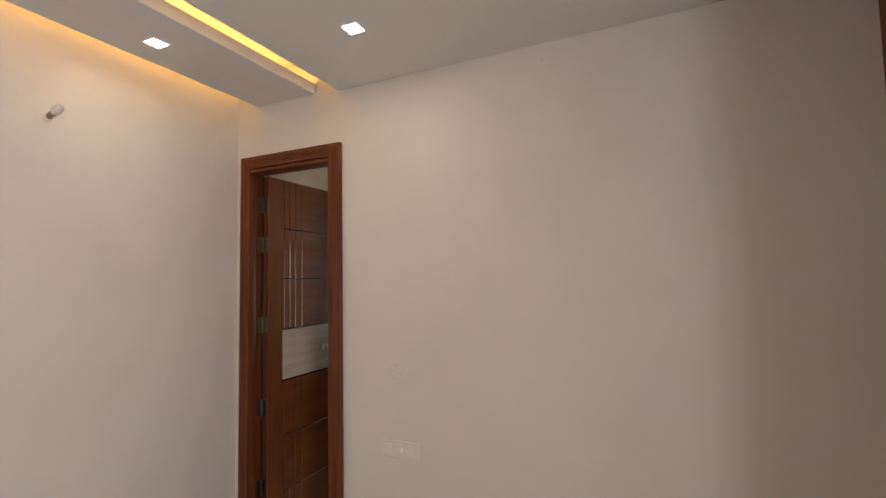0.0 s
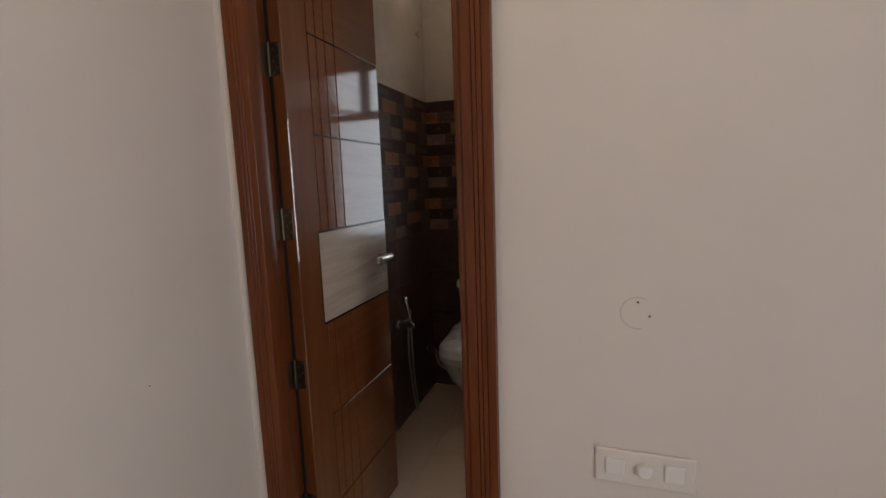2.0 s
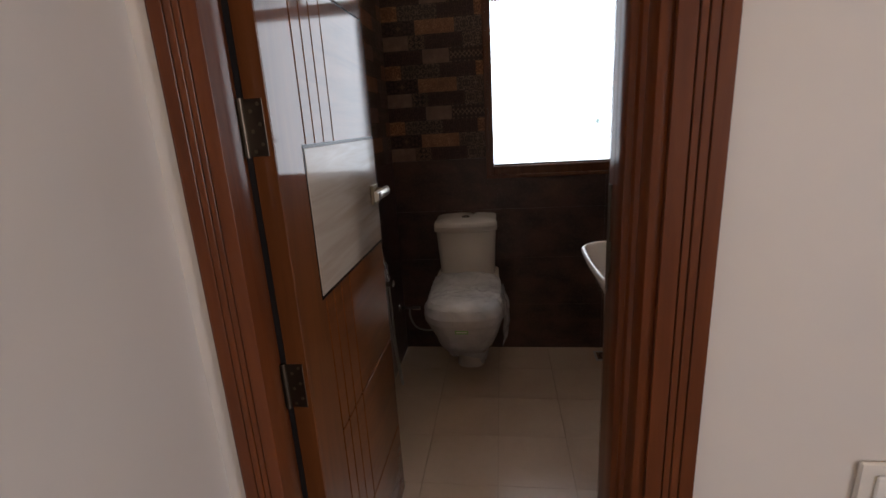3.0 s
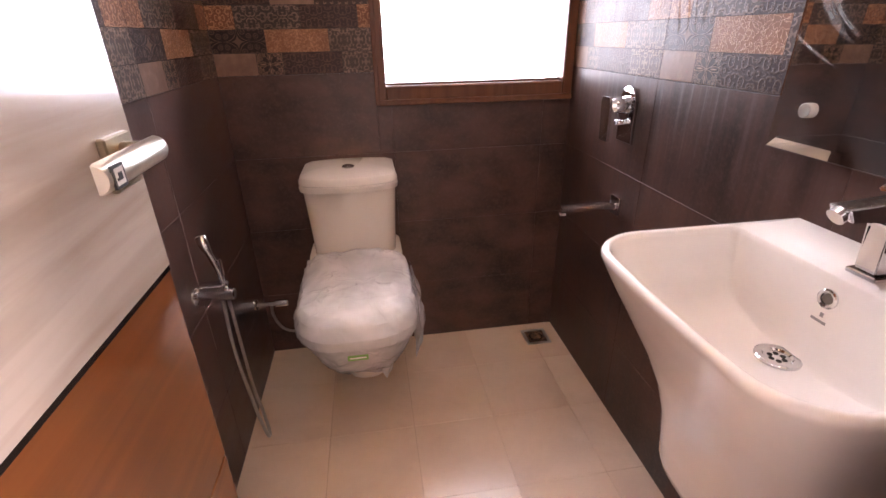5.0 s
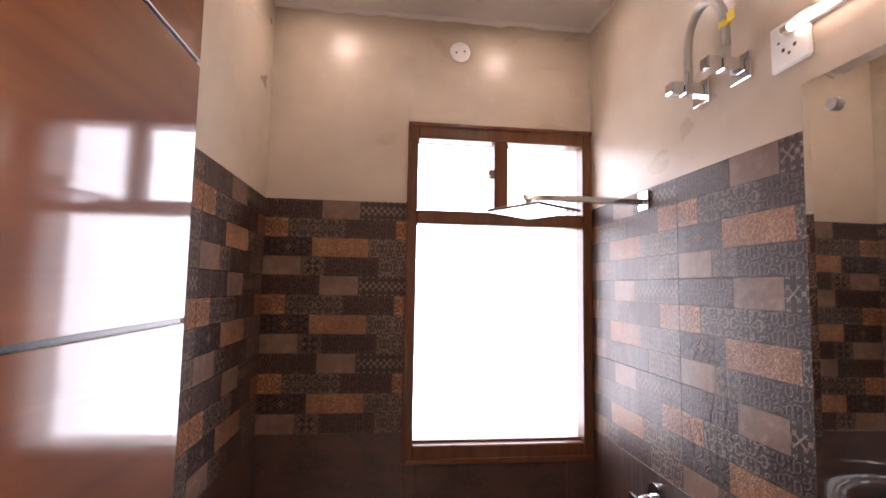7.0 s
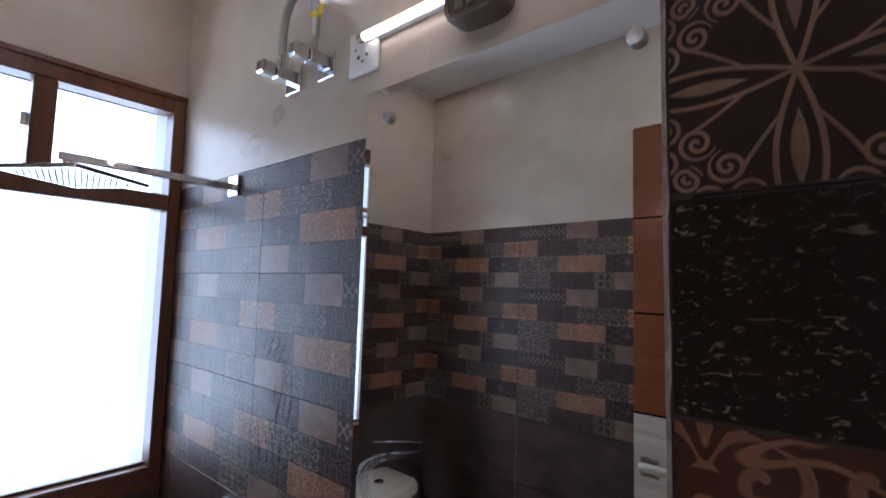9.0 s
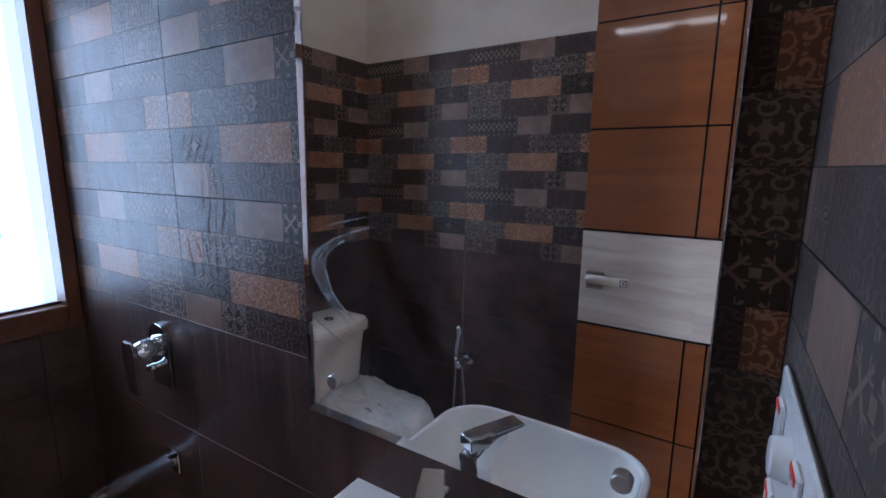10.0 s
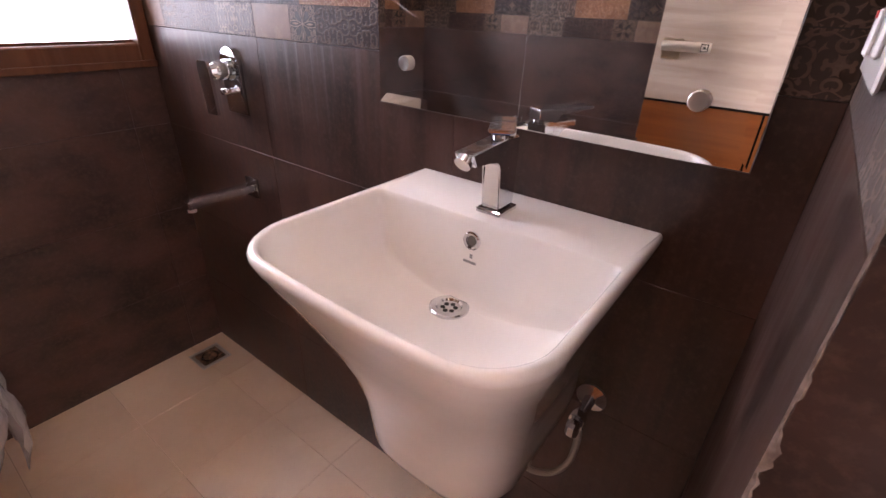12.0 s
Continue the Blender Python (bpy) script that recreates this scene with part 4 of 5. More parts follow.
bmesh.ops.bevel(bm, geom=bm.edges[:], offset=0.0018, segments=2, affect="EDGES")
SWING = Matrix.Translation((TX, TY, 1.0935)) @ Matrix.Rotation(radians(28), 4, "Z")
bmesh.ops.transform(bm, matrix=SWING, verts=bm.verts[:])
part("lever", bm, M_CHROME, tap)
bm = box(-0.0178, -0.0165, -0.015, 0.015, 0.002, 0.012)
bmesh.ops.transform(bm, matrix=SWING, verts=bm.verts[:])
part("tag", bm, mat("blue_film", (0.03, 0.10, 0.30), 0.3), tap, "blue protective film")

stop = thing("stopcock", (XR, 0.208, 0.597), "chrome angle valve with hose under the basin", "valve")
part("flange", turned([(0, 0.030), (0.004, 0.029), (0.010, 0.014), (0.012, 0.010)], (XR - 0.0005, 0.208, 0.612), (-1, 0, 0)), M_CHROME, stop)
part("body", turned([(0, 0.011), (0.045, 0.011), (0.050, 0.014), (0.066, 0.014)], (XR - 0.010, 0.208, 0.612), (-1, 0, 0)), M_CHROME, stop)
part("handle", box(XR - 0.100, XR - 0.077, 0.197, 0.219, 0.588, 0.620, 0.006), M_CHROME, stop)
part("nut", turned([(0, 0.010), (0.03, 0.010)], (XR - 0.045, 0.208, 0.600), (0, 0, -1), 6), M_CHROME, stop)
part("hose", sweep(smooth_path([(XR - 0.045, 0.208, 0.575), (XR - 0.047, 0.205, 0.53), (XR - 0.052, 0.212, 0.47), (XR - 0.062, 0.245, 0.425), (XR - 0.08, 0.295, 0.435), (XR - 0.09, 0.36, 0.53)]), 0.0065), M_HOSE, stop)

# ---- mirror ----
mirror = thing("mirror", (1.295, 0.41, 1.085), "frameless rectangular wall mirror, dusty and smeared near one corner", "mirror")
MY0, MY1, MZ0, MZ1, MX = 0.084, 0.725, 1.087, 2.157, 1.2995
bm = bmesh.new()
loops = []
for x, o in ((MX + 0.006, 0.0), (MX + 0.0026, 0.0), (MX + 0.0009, 0.0018), (MX, 0.020)):
    loops.append([bm.verts.new((x, y, z)) for y, z in ((MY0 + o, MZ0 + o), (MY1 - o, MZ0 + o), (MY1 - o, MZ1 - o), (MY0 + o, MZ1 - o))])
for a, b in zip(loops, loops[1:]):
    for k in range(4):
        bm.faces.new((a[k], a[(k + 1) % 4], b[(k + 1) % 4], b[k]))
bm.faces.new(loops[3]), bm.faces.new(loops[0][::-1])
for v in bm.verts:
    v.co.x += 0.0124 * (v.co.y - 0.40) + 0.0079 * (v.co.z - 1.6)   # sheared so that its reflections fit the camera's view
part("glass", bm, M_MIRROR, mirror, "silvered bevelled glass", 0)
for y in (0.162, 0.652):
    for z in (1.165, 2.088):
        gx = MX + 0.0124 * (y - 0.40) + 0.0079 * (z - 1.6)
        part("standoff", turned([(0, 0.010), (XR - gx - 0.007, 0.010)], (XR - 0.0005, y, z), (-1, 0, 0)), M_STEEL, mirror)
        part("knob", turned([(0, 0.0125), (0.003, 0.0130), (0.008, 0.0128), (0.0095, 0.0112), (0.0092, 0.0085), (0.0086, 0.001)], (gx, y, z), (-1, 0, 0)), M_STEEL, mirror, "round chrome fixing knob")

# ---- shower fittings ----
mixer = thing("shower_mixer", (XR, 1.300, 1.06), "chrome wall shower mixer with curved lever", "shower mixer")
MXY = 1.281
plate = []
for dx, e in ((0.0005, 0.001), (0.002, 0.0), (0.0075, 0.0), (0.009, 0.002)):
    w, z0, z1 = 0.044 - e, 0.979 + e, 1.148 - e
    lean = 0.03 if dx > 0.005 else 0.0
    arch = [Vector((XR - dx - lean * (z1 - 0.044 - z0), MXY + w * math.cos(math.pi * k / 24), z1 - 0.044 + (0.044 - e) * math.sin(math.pi * k / 24))) for k in range(25)]
    arch = [Vector((XR - dx - lean * (p.z - z0), p.y, p.z)) for p in arch]
    plate.append(arch + [Vector((XR - dx, MXY - w, z0)), Vector((XR - dx, MXY + w, z0))])
part("plate", loft(plate), M_CHROME, mixer)
part("collar", turned([(0, 0.027), (0.020, 0.027), (0.0205, 0.0235), (0.024, 0.0235)], (XR - 0.008, MXY, 1.092), (-1, 0, 0)), M_CHROME, mixer)
part("seal", turned([(0, 0.0262), (0.003, 0.0262)], (XR - 0.0165, MXY, 1.092), (-1, 0, 0)), M_BLACK, mixer)
part("body", turned([(0, 0.0245), (0.022, 0.0245), (0.028, 0.021), (0.040, 0.016), (0.046, 0.012)], (XR - 0.031, MXY, 1.092), (-1, 0, 0)), M_CHROME, mixer)
lv = bmesh.new()
rows = []
for k in range(13):
    f = k / 12
    x, z = XR - 0.076 + 0.005 * f, 1.120 - 0.132 * f
    w = 0.0285 * min(1.0, math.sqrt(max(0.45, 1 - (1 - min(1.0, f * 6)) ** 2))) * (1 - 0.15 * f)
    rows.append([Vector((x - 0.008, MXY - w, z)), Vector((x - 0.010, MXY, z)), Vector((x - 0.008, MXY + w, z)), Vector((x, MXY + w, z)), Vector((x, MXY - w, z))])
lv = loft(rows, bm=lv)
bmesh.ops.bevel(lv, geom=[e for e in lv.edges if e.calc_face_angle(0) > 1.0], offset=0.0015, segments=2, affect="EDGES")
part("lever", lv, M_CHROME, mixer)
part("diverter", turned([(0, 0.007), (0.018, 0.007), (0.021, 0.009), (0.034, 0.009), (0.036, 0.006)], (XR - 0.008, MXY, 1.040), (-1, 0, 0)), M_CHROME, mixer)

spout = thing("bath_spout", (XR, 1.280, 0.77), "flat chrome wall spout", "spout")
part("plate", box(XR - 0.008, XR - 0.0005, 1.250, 1.308, 0.735, 0.797, 0.002), M_CHROME, spout)
part("arm", box(1.118, XR - 0.008, 1.260, 1.298, 0.757, 0.779, 0.003), M_CHROME, spout)
part("outlet", turned([(0, 0.011), (0.012, 0.011), (0.012, 0.008)], (1.134, 1.279, 0.758), (0, 0, -1)), M_WARMWHITE, spout)

shower = thing("overhead_shower", (XR, 1.325, 2.03), "square chrome rain shower head on a straight arm", "shower")
part("plate", box(XR - 0.009, XR - 0.0005, 1.295, 1.355, 2.000, 2.060, 0.002), M_CHROME, shower)
part("arm", box(0.905, XR - 0.009, 1.311, 1.337, 2.014, 2.034, 0.003), M_CHROME, shower)
part("drop", turned([(0, 0.010), (0.020, 0.010), (0.020, 0.016), (0.028, 0.016)], (0.925, 1.324, 2.016), (0, 0, -1)), M_CHROME, shower)
hd = box(-0.105, 0.105, -0.105, 0.105, -0.005, 0.005, 0.002)
turn = Matrix.Translation((0.942, 1.326, 1.983)) @ Matrix.Rotation(radians(33), 4, "Z")
bmesh.ops.transform(hd, matrix=turn, verts=hd.verts[:])
head = part("head", hd, M_CHROME, shower)
dots = bmesh.new()
for i in range(12):
    for j in range(12):
        p = turn @ Vector((-0.088 + 0.016 * i, -0.088 + 0.016 * j, -0.0052))
        ring = [dots.verts.new(p + Vector((0.0034 * math.cos(a), 0.0034 * math.sin(a), 0))) for a in [k * math.pi / 3 for k in range(6)]]
        top = dots.verts.new(p + Vector((0, 0, -0.0022)))
        for k in range(6):
            dots.faces.new((ring[k], ring[(k + 1) % 6], top))
part("nozzles", dots, M_BLACK, head, "grey rubber nozzles", 0)

loopv = thing("geyser_valves", (XR, 0.96, 2.28), "two square chrome angle valves joined by a looped hose", "valve")
for y in (1.034, 0.892):
    part("flange", box(XR - 0.006, XR - 0.0005, y - 0.033, y + 0.033, 2.240, 2.305, 0.002), M_CHROME, loopv)
    body = part("valve", box(XR - 0.058, XR - 0.006, y - 0.016, y + 0.016, 2.262, 2.294, 0.003), M_CHROME, loopv)
    part("handle", box(XR - 0.100, XR - 0.060, y - 0.017, y + 0.017, 2.261, 2.295, 0.005), M_CHROME, body)
    part("nut", turned([(0, 0.012), (0.026, 0.012), (0.028, 0.009), (0.045, 0.009)], (XR - 0.040, y, 2.292), (0, 0, 1), 6), M_STEEL, body)
part("hose", sweep(smooth_path([(XR - 0.040, 1.034, 2.325), (XR - 0.040, 1.033, 2.385), (XR - 0.040, 1.020, 2.440), (XR - 0.040, 0.985, 2.474), (XR - 0.040, 0.942, 2.472), (XR - 0.040, 0.906, 2.436), (XR - 0.040, 0.893, 2.385), (XR - 0.040, 0.892, 2.325)]), 0.0110), M_HOSE, loopv)
bm = box(XR - 0.051, XR - 0.029, 0.882, 0.902, 2.372, 2.389, 0.002)
box(XR - 0.042, XR - 0.040, 0.860, 0.886, 2.379, 2.405, 0.0, bm)
part("tag", bm, M_YELLOW, loopv, "yellow paper tag")

# ---- health faucet and toilet valve ----
hf = thing("health_faucet", (XL, 1.11, 0.66), "chrome hand spray on its wall valve with a metal hose", "hand spray")
HY = 1.10
part("flange", turned([(0, 0.027), (0.005, 0.026), (0.010, 0.014)], (XL + 0.0005, HY, 0.657), (1, 0, 0)), M_CHROME, hf)
part("body", turned([(0, 0.012), (0.060, 0.012), (0.062, 0.016), (0.095, 0.016), (0.098, 0.012)], (XL + 0.008, HY, 0.657), (1, 0, 0)), M_CHROME, hf)
part("holder", box(XL + 0.006, XL + 0.082, HY + 0.018, HY + 0.042, 0.668, 0.682, 0.004), M_CHROME, hf)
lean = [(XL + 0.074, HY + 0.030, 0.650), (XL + 0.068, HY + 0.030, 0.705), (XL + 0.056, HY + 0.030, 0.760), (XL + 0.044, HY + 0.033, 0.797), (XL + 0.038, HY + 0.042, 0.815)]
spray = part("spray", sweep(smooth_path(lean, 5), [0.0075] * 8 + [0.009] * 4 + [0.0105, 0.012, 0.0135, 0.0145, 0.0150, 0.0155, 0.0155, 0.0150, 0.0145][:9]), M_CHROME, hf)
# added dark disc, takes the window's bright reflection off the tip
part("spray_face", turned([(0, 0.0140), (0.0015, 0.0132), (0.0015, 0.001)], (XL + 0.0375, HY + 0.0425, 0.8158), (-0.006, 0.009, 0.018), 20), M_GREY, spray, "dark disc covering the bright spray tip")
part("trigger", box(XL + 0.071, XL + 0.078, HY + 0.024, HY + 0.036, 0.700, 0.752, 0.002), M_CHROME, spray)
part("hose", sweep(smooth_path([(XL + 0.074, HY + 0.030, 0.655), (XL + 0.076, HY + 0.034, 0.50), (XL + 0.078, HY + 0.045, 0.30), (XL + 0.085, HY + 0.060, 0.16), (XL + 0.10, HY + 0.03, 0.105), (XL + 0.105, HY - 0.01, 0.14), (XL + 0.095, HY - 0.03, 0.28), (XL + 0.075, HY - 0.02, 0.48), (XL + 0.070, HY, 0.645)]), 0.0050), M_HOSE, hf)

av = thing("toilet_valve", (XL, 1.60, 0.33), "chrome angle valve with a thin hose beside the toilet", "valve")
AY, AZ = 1.60, 0.325
part("flange", turned([(0, 0.024), (0.005, 0.023), (0.009, 0.012)], (XL + 0.0005, AY, AZ), (1, 0, 0)), M_CHROME, av)
part("body", turned([(0, 0.009), (0.070, 0.009), (0.071, 0.015), (0.118, 0.015), (0.121, 0.011)], (XL + 0.008, AY, AZ), (1, 0, 0)), M_CHROME, av)
part("hose", sweep(smooth_path([(XL + 0.060, AY, AZ - 0.008), (XL + 0.062, AY, AZ - 0.06), (XL + 0.09, AY + 0.005, AZ - 0.125), (XL + 0.15, AY + 0.01, AZ - 0.15), (XL + 0.25, AY + 0.01, AZ - 0.145)]), 0.0055), M_HOSE, av)

# ---- floor drain ----
drain = thing("floor_drain", (1.213, 1.623, 0), "square tarnished steel floor drain with round cup", "drain")
bm = None
for x0, x1, y0, y1 in ((1.156, 1.270, 1.566, 1.580), (1.156, 1.270, 1.666, 1.680), (1.156, 1.170, 1.580, 1.666), (1.256, 1.270, 1.580, 1.666)):
    bm = box(x0, x1, y0, y1, 0.0, 0.004, 0.001, bm)
part("rim", bm, M_STEEL, drain)
part("cover", box(1.1705, 1.2555, 1.5805, 1.6655, 0.0, 0.0022), M_RUST, drain, "rust-stained steel cover")
part("hole", turned([(0, 0.031), (0.0006, 0.031)], (1.213, 1.623, 0.0022), (0, 0, 1), 28), M_GROOVE, drain)
part("cup", turned([(0, 0.026), (0.0022, 0.025), (0.0022, 0.013), (0.0008, 0.012)], (1.213, 1.623, 0.0028), (0, 0, 1), 28), M_RUST, drain)

# ---- bathroom lamps and electrics ----


def downlight(x, y, z, side=0.085, glow=M_LED):
    ob = thing("downlight", (x, y, z), "small square white recessed led downlight", "ceiling light", "recessed downlights")
    bm = None
    h, w = side / 2, 0.008
    for x0, x1, y0, y1 in ((-h - w, h + w, -h - w, -h), (-h - w, h + w, h, h + w), (-h - w, -h, -h, h), (h, h + w, -h, h)):
        bm = box(x + x0, x + x1, y + y0, y + y1, z - 0.006, z - 0.0003, 0.0015, bm)
    part("rim", bm, M_PLASTIC, ob)
    part("diffuser", box(x - h, x + h, y - h, y + h, z - 0.004, z - 0.0005), glow, ob, "glowing diffuser", 0)


downlight(0.26, 1.43, CEIL, 0.07)
downlight(0.99, 1.40, CEIL, 0.07)
# near pair is added by symmetry with the far pair
downlight(0.26, 0.42, CEIL, 0.07)
downlight(0.99, 0.42, CEIL, 0.07)
downlight(0.495, -1.055, CZ + 0.012, 0.066, M_SPOT)
downlight(1.375, -0.77, CZ, 0.068, M_SPOT)

batten = thing("led_batten", (1.305, 0.42, 2.285), "glowing slim led tube above the mirror", "wall light")
part("tube", sweep([(1.300, 0.735, 2.284), (1.300, 0.105, 2.284)], 0.0085, 14), M_TUBE, batten)
part("channel", box(1.306, XR - 0.0005, 0.105, 0.735, 2.276, 2.292, 0.002), M_PLASTIC, batten)
part("cap", turned([(0, 0.0098), (0.016, 0.0098)], (1.300, 0.733, 2.284), (0, 1, 0)), M_BRASS, batten)

sock = thing("wall_socket", (XR, 0.75, 2.26), "white square wall socket with three holes", "socket")
part("plate", box(XR - 0.011, XR - 0.0005, 0.700, 0.798, 2.210, 2.312, 0.004), M_PLASTIC, sock)
for y, z, r in ((0.749, 2.285, 0.0055), (0.735, 2.250, 0.0045), (0.763, 2.250, 0.0045), (0.749, 2.238, 0.0035), (0.774, 2.270, 0.003)):
    part("hole", turned([(0, r), (0.0006, r)], (XR - 0.0110, y, z), (-1, 0, 0), 12), M_BLACK, sock)

jb = thing("junction_box", (XR, 0.426, 2.245), "smoky brown oval plastic box above the mirror", "box")
bx = loft([[Vector((XR - d, 0.426 + 0.062 * s * math.copysign(abs(math.cos(a)) ** 0.6, math.cos(a)), 2.243 + 0.036 * s * math.copysign(abs(math.sin(a)) ** 0.6, math.sin(a)))) for a in [2 * math.pi * k / 32 for k in range(32)]]
           for d, s in ((0.0005, 0.96), (0.010, 1.0), (0.040, 1.0), (0.050, 0.92), (0.050, 0.80), (0.044, 0.76))])
part("body", bx, M_BROWNBOX, jb)
for y in (0.40, 0.426, 0.452):
    part("terminal", box(XR - 0.052, XR - 0.043, y - 0.008, y + 0.008, 2.228, 2.258, 0.002), M_BRASS, jb)

plate2 = thing("blank_plate", (0.757, YB, 2.708), "round white cover plate with two screws", "cover plate")
part("disc", turned([(0, 0.043), (0.004, 0.043), (0.007, 0.038), (0.007, 0.001)], (0.757, YB - 0.0005, 2.706), (0, -1, 0), 36), M_PLASTIC, plate2)
for dx in (-0.016, 0.018):
    part("screw", turned([(0, 0.005), (0.0012, 0.004)], (0.757 + dx, YB - 0.0076, 2.706 + dx * 0.2), (0, -1, 0), 12), M_GREY, plate2)

sb = thing("switchboard", (1.17, YI, 1.28), "white switch board with red-marked rockers and round regulator", "switch board")
part("box", box(1.040, 1.246, YI + 0.0005, YI + 0.0035, 1.220, 1.364, 0.001), M_GREY, sb, "grey backing box")
part("plate", box(1.037, 1.249, YI + 0.0035, YI + 0.0075, 1.217, 1.368, 0.0018), M_PLASTIC, sb)
for x, z in ((1.208, 1.330), (1.098, 1.332), (1.208, 1.250), (1.085, 1.255)):
    sw = part("rocker", box(x - 0.013, x + 0.013, YI + 0.0075, YI + 0.0125, z - 0.019, z + 0.019, 0.002), M_PLASTIC, sb)
    part("mark", box(x - 0.0115, x + 0.0115, YI + 0.0122, YI + 0.0131, z + 0.0115, z + 0.0175), M_RED, sw, "red mark")
part("regulator", turned([(0, 0.018), (0.003, 0.0175), (0.012, 0.0155), (0.013, 0.014), (0.013, 0.001)], (1.153, YI + 0.0075, 1.326), (0, 1, 0), 32), M_PLASTIC, sb, "round fan regulator knob")
for x, z in ((1.150, 1.27), (1.135, 1.25), (1.165, 1.25)):
    part("socket_hole", turned([(0, 0.0032), (0.0006, 0.0032)], (x, YI + 0.0075, z), (0, 1, 0), 12), M_BLACK, sb)
for x in (1.075, 1.20):
    part("clip", box(x - 0.005, x + 0.005, YI + 0.001, YI + 0.004, 1.2165, 1.2205), M_BLACK, sb)

# ---- bedroom fittings ----
ws = thing("wall_switch", (1.286, YF, 0.80), "white wall switch plate with two rockers and a dial", "wall switch")
part("plate", box(1.172, 1.398, YF - 0.009, YF - 0.0005, 0.756, 0.844, 0.003), M_WARMWHITE, ws)
for x in (1.218, 1.352):
    part("rocker", box(x - 0.023, x + 0.023, YF - 0.0135, YF - 0.009, 0.778, 0.824, 0.003), M_PLASTIC, ws)
part("dial", turned([(0, 0.019), (0.010, 0.018), (0.014, 0.015), (0.014, 0.001)], (1.286, YF - 0.009, 0.801), (0, -1, 0), 28), M_PLASTIC, ws)

bulb = thing("bulb_holder", (0.112, -1.285, 2.41), "bare bulb in a small angled wall holder", "wall light")
axis = Vector((0.62, 0.10, 0.30)).normalized()
part("rose", turned([(0, 0.020), (0.006, 0.019), (0.012, 0.012)], (0.1125, -1.285, 2.406), (1, 0, 0)), M_WARMWHITE, bulb)
part("socket", turned([(0, 0.010), (0.012, 0.013), (0.034, 0.0135), (0.036, 0.011)], Vector((0.118, -1.285, 2.406)), axis), M_BRASS, bulb)
part("bulb", turned([(0, 0.011), (0.010, 0.016), (0.030, 0.0185), (0.044, 0.0165), (0.054, 0.010), (0.057, 0.002)], Vector((0.118, -1.285, 2.406)) + axis * 0.036, axis), M_WARMWHITE, bulb, "unlit cream bulb")

mark = thing("wall_marks", (1.26, YF, 1.19), "faint ring scar with two screw holes in the paint", "wall mark")
ring = sweep([(1.262 + 0.038 * math.cos(a), YF - 0.0004, 1.190 + 0.038 * math.sin(a)) for a in [radians(60 + 14 * k) for k in range(17)]], 0.0009, 6)
part("ring", ring, M_SCAR, mark)
for x, z in ((1.262, 1.216), (1.288, 1.184)):
    part("hole", turned([(0, 0.0032), (0.0007, 0.0025)], (x, YF - 0.0002, z), (0, -1, 0), 10), M_GREY, mark)

speck = thing("paint_specks", (0.112, -0.9, 0.95), "tiny dark specks in the cream wall paint", "wall mark")
for y, z in ((-0.598, 1.029),):
    part("speck", turned([(0, 0.0022), (0.0006, 0.0016)], (0.1121, y, z), (1, 0, 0), 8), M_GREY, speck)
for x, z in ((2.069, 2.673), (1.064, 2.716)):
    part("speck", turned([(0, 0.0028), (0.0006, 0.002)], (x, YF - 0.0001, z), (0, -1, 0), 8), M_GREY, speck)
# only a side edge shows; the unseen depth is set to shade the wall
ward = thing("closet", (3.65, -0.83, 0), "tall dark brown wooden closet side in the bedroom corner", "closet")
WW = 3.272
part("side_panel", box(WW, WW + 0.02, -1.40, YF - 0.001, 0, 2.72, 0.002), M_FRAME, ward)
part("top", box(WW + 0.02, 4.03, -1.40, YF - 0.001, 2.70, 2.72, 0.002), M_FRAME, ward)
for x0, x1 in ((WW + 0.022, 3.658), (3.661, 4.03)):
    part("door", box(x0, x1, -1.398, -1.378, 0.06, 2.698, 0.002), M_FRAME, ward)

# ---- tiles ----
SHARED = {}


def slab_mesh(key, w, h, material):
    """One plain tile, lying in its own x and y, facing z."""
    if key not in SHARED:
        SHARED[key] = mesh_of("tile", box(0, w, 0, h, -TH, 0, 0.0004 if material is M_FLOOR else 0.0002 if material is M_CREAM else 0.0005, seg=1), material, 30)
    return SHARED[key]


def deco_mesh(u0, u1, h0, h1, pattern):
    """An ornamental tile cut to u0..u1 along and h0..h1 down from its top."""
    key = ("deco", id(pattern), round(u0, 3), round(u1, 3), round(h0, 3), round(h1, 3))
    if key in SHARED:
        return SHARED[key]
    bm = box(0, u1 - u0, h0 - h1, 0, -TH, -0.0006)
    for f in bm.faces:
        f.material_index = 0
    uvl = bm.loops.layers.uv.new("UVMap")
    rh = ROWH / 4
    for r, cells in enumerate(pattern):
        y1, y0 = -r * rh, -(r + 1) * rh
        y1, y0 = min(y1, -h0), max(y0, -h1)
        if y1 - y0 < 0.002:
            continue
        a = 0.0
        for b, m in cells:
            x0, x1 = max(a, u0), min(b, u1)
            if x1 - x0 > 0.002:
                e = 0.0007
                pts = [(x0 + e, y0 + e), (x1 - e, y0 + e), (x1 - e, y1 - e), (x0 + e, y1 - e)]
                f = bm.faces.new([bm.verts.new((x - u0, y + h0, 0.0)) for x, y in pts])
                f.material_index = m
                for loop, (x, y) in zip(f.loops, pts):
                    loop[uvl].uv = (x - (a + b) / 2, y + (r + 0.5) * rh)
            a = b
    SHARED[key] = mesh_of("tile", bm, DECO, 0)
    return SHARED[key]


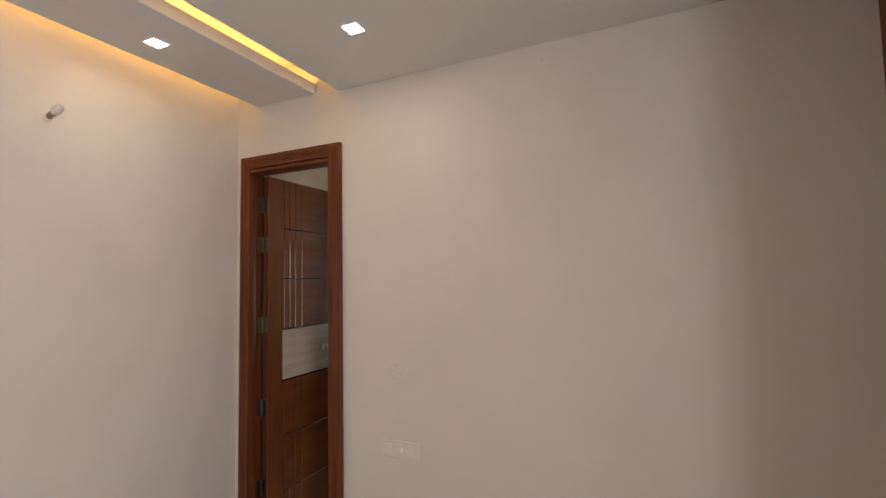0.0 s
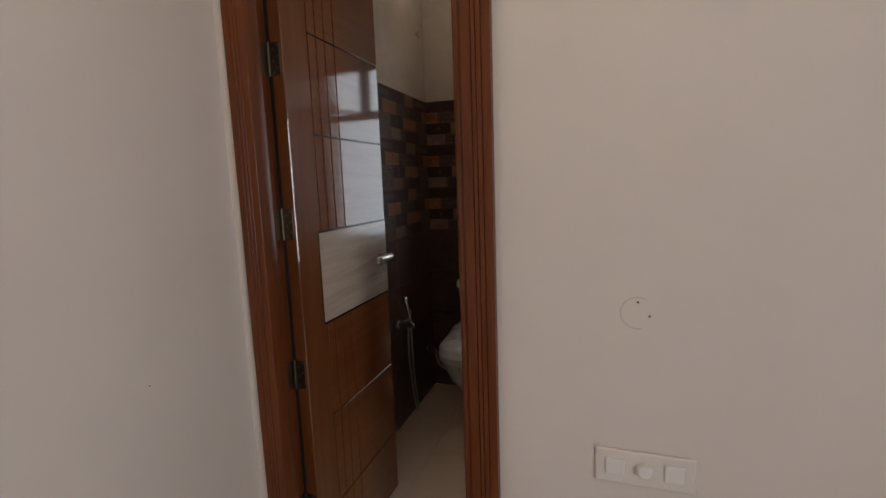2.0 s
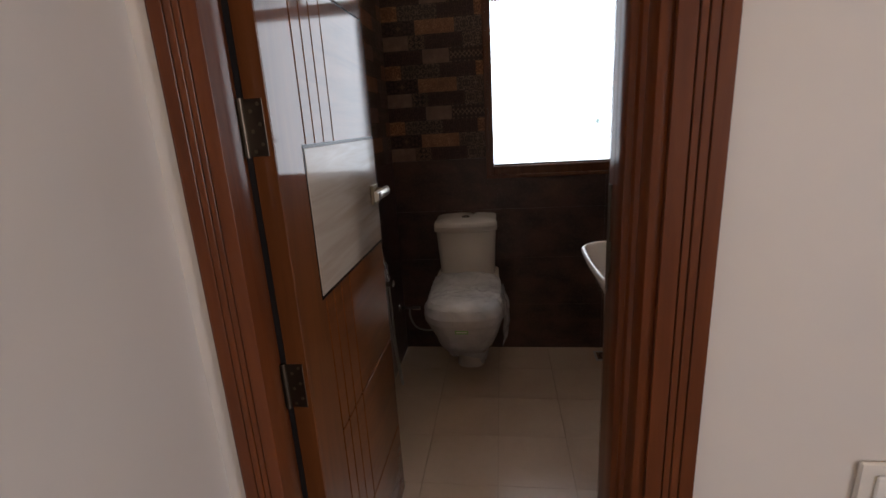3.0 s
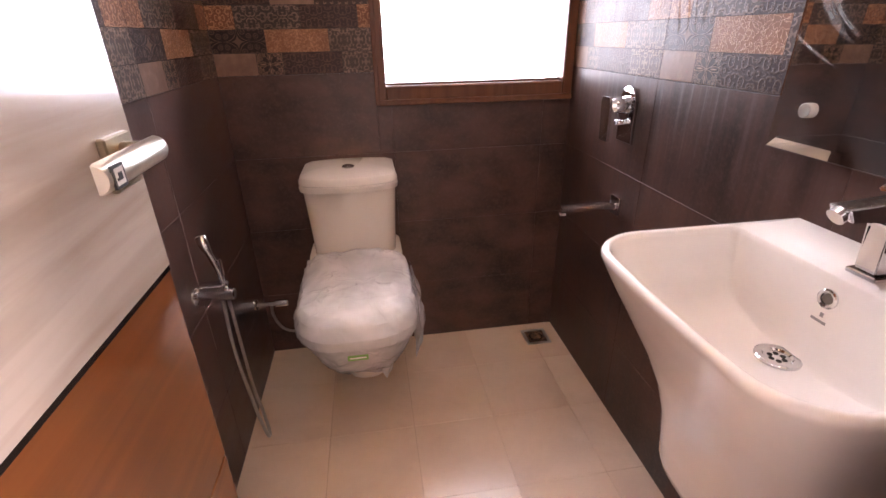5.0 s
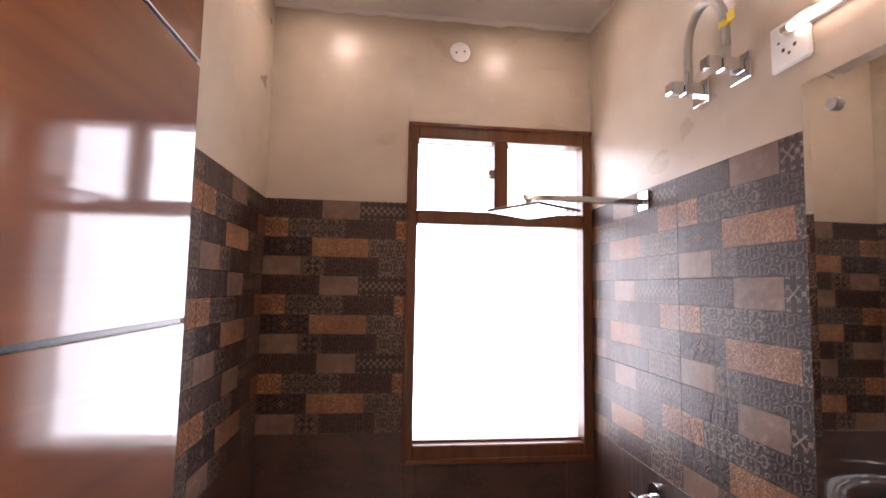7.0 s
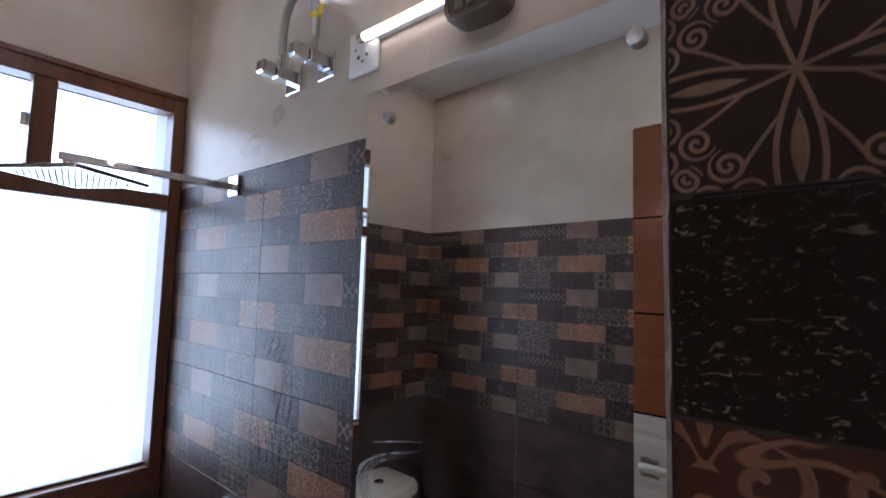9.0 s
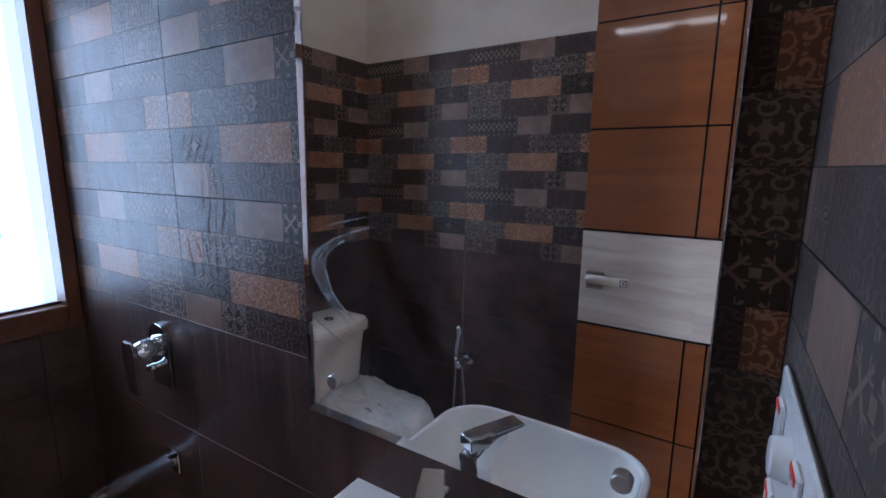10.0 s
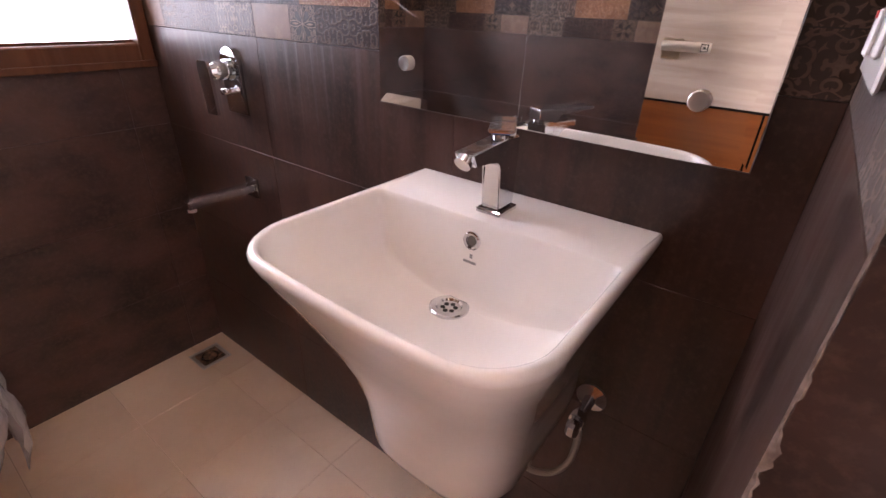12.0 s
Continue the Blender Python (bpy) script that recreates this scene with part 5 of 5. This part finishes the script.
def lay(parent, origin, along, facing, length, starts, rows, dark, skip=(), pattern=ROWS):
    """Tiles on one wall: origin at its bottom end, along the wall, facing out; starts are the joints along it."""
    along, facing, up = Vector(along), Vector(facing), Vector((0, 0, 1))
    basis = Matrix((along, up, facing)).transposed().to_4x4()
    gap = 0.0008
    for a, b, off in starts:
        for z0, z1, kind, r0, r1 in rows:
            pieces = [(a, b, z0, z1)]
            for sa, sb, sz0, sz1 in skip:
                nxt = []
                for pa, pb, pz0, pz1 in pieces:
                    if pb <= sa or pa >= sb or pz1 <= sz0 or pz0 >= sz1:
                        nxt.append((pa, pb, pz0, pz1))
                        continue
                    if pa < sa:
                        nxt.append((pa, sa, pz0, pz1))
                    if pb > sb:
                        nxt.append((sb, pb, pz0, pz1))
                    ma, mb = max(pa, sa), min(pb, sb)
                    if pz0 < sz0:
                        nxt.append((ma, mb, pz0, sz0))
                    if pz1 > sz1:
                        nxt.append((ma, mb, sz1, pz1))
                pieces = nxt
            for pa, pb, pz0, pz1 in pieces:
                gap = {"cream": 0.00005, "dark": 0.0005, "deco": 0.0004}[kind]
                w, h = pb - pa - 2 * gap, pz1 - pz0 - 2 * gap
                if w < 0.004 or h < 0.004:
                    continue
                if kind == "deco":
                    u = off + pa - a
                    me = deco_mesh(u, u + w, r0 + z1 - pz1, r0 + z1 - pz1 + h, pattern)
                    at = Vector(origin) + along * (pa + gap) + up * (pz1 - gap)
                else:
                    m = M_CREAM if kind == "cream" else dark
                    me = slab_mesh((m.name, round(w, 3), round(h, 3)), w, h, m)
                    at = Vector(origin) + along * (pa + gap) + up * (pz0 + gap)
                ob = new("tile", me)
                ob.parent = parent
                ob.matrix_basis = Matrix.Translation(at + facing * 0.0003 * random.random()) @ basis


def bands(top=CEIL):
    out = []
    z = TOP
    for k in range(3):
        out.append((z - ROWH, z, "deco", 0.0, ROWH))
        z -= ROWH
    while z > 0.01:
        out.append((max(0.0, z - ROWH), z, "dark", 0, 0))
        z -= ROWH
    z = TOP
    while z < top - 0.01:
        out.append((z, min(top, z + ROWH), "cream", 0, 0))
        z += ROWH
    return out


random.seed(7)
# east wall, read from the window corner towards the door
L = YB - YI
lay(wall_east, (XR, YB, 0), (0, -1, 0), (-1, 0, 0), L, [(0, 0.575, 0.025), (0.575, 1.175, 0.0), (1.175, L, 0.0)], bands(), M_DARK_Z)
# north wall, left to right
lay(wall_north, (XL, YB, 0), (1, 0, 0), (0, -1, 0), XR - XL, [(0, 0.60, 0.0), (0.60, 1.20, 0.0), (1.20, XR - XL, 0.0)], bands(), M_DARK_X,
    [(WX0 - XL - 0.002, XR - XL + 0.01, WZ0 - 0.002, WZ1 + 0.002)])
# west wall, from the door towards the window
lay(wall_west, (XL, YI, 0), (0, 1, 0), (1, 0, 0), L, [(0, 0.523, 0.077), (0.523, 1.123, 0.0), (1.123, L, 0.0)], bands(), M_DARK_X)
# inner face of the door wall, right of the doorway seen from inside
lay(wall_door, (XR, YI, 0), (-1, 0, 0), (0, 1, 0), XR - 0.85, [(0, XR - 0.85, 0.10)], bands(), M_DARK_Z)
lay(wall_door, (0.85, YI, 0), (-1, 0, 0), (0, 1, 0), 0.85 - XL, [(0, 0.85 - XL, 0.0)], [(DZ, CEIL, "cream", 0, 0)], M_DARK_Z)
# tiled return of the doorway
lay(wall_door, (0.85, YI - 0.0005, 0.0085), (0, -1, 0), (-1, 0, 0), 0.099, [(0, 0.099, 0.148)], bands(2.405), M_DARK_X, pattern=RETURN_ROWS)
chip = bmesh.new()
rows = []
random.seed(3)
for k in range(700):
    z = DZ * k / 699
    d = 0.0004 + (0.0075 if z < 1.12 else 0.0008) * max(0.0, noise.noise(Vector((z * 41.7, 0.35, 0.6))) + 0.6 * noise.noise(Vector((z * 140.3, 1.3, 0.2))) + 0.2) + 0.0005 * random.random()
    rows.append([chip.verts.new((0.8490, YI + 0.0008, z)), chip.verts.new((0.8490 - 0.0008, YI - d * 0.5, z)), chip.verts.new((0.8492, YI - d, z))])
for a, b in zip(rows, rows[1:]):
    for j in range(2):
        chip.faces.new((a[j], b[j], b[j + 1], a[j + 1]))
solid("corner_grout", chip, M_CHIP, "chipped pale grout along the tile corner", "trim")

res = bmesh.new()
rows = []
for k in range(60):
    z = 0.45 + 0.72 * k / 59
    w = 0.0006 + 0.0014 * max(0, noise.noise(Vector((z * 14, 2.2, 0))) + 0.25)
    y = YI + 1.123 + 0.0035 * noise.noise(Vector((z * 9, 0.4, 1)))
    rows.append([res.verts.new((XL + 0.0012, y - w, z)), res.verts.new((XL + 0.0012, y + w, z))])
for a, c in zip(rows, rows[1:]):
    res.faces.new((a[0], c[0], c[1], a[1]))
solid("joint_residue", res, M_RAW, "thin pale grout residue along a tile joint", "trim")

# floor tiles
fx = [XL, 0.294, 0.595, 0.893, 1.192, XR]
fy = [-0.115, -0.02, 0.272, 0.575, 0.875, 1.175, 1.472, YB]
for x0, x1 in zip(fx, fx[1:]):
    for y0, y1 in zip(fy, fy[1:]):
        if y1 < 0.0 and (x0 > 0.86 or x1 < 0.16):
            continue
        a, b = max(x0, DX0 if y1 < 0.0 else x0), min(x1, 0.85 if y1 < 0.0 else x1)
        w, h = b - a - 0.0010, y1 - y0 - 0.0010
        ob = new("tile", slab_mesh(("floor", round(w, 3), round(h, 3)), w, h, M_FLOOR))
        ob.parent = floor
        ob.location = (a + 0.0005, y0 + 0.0005, 0.0)
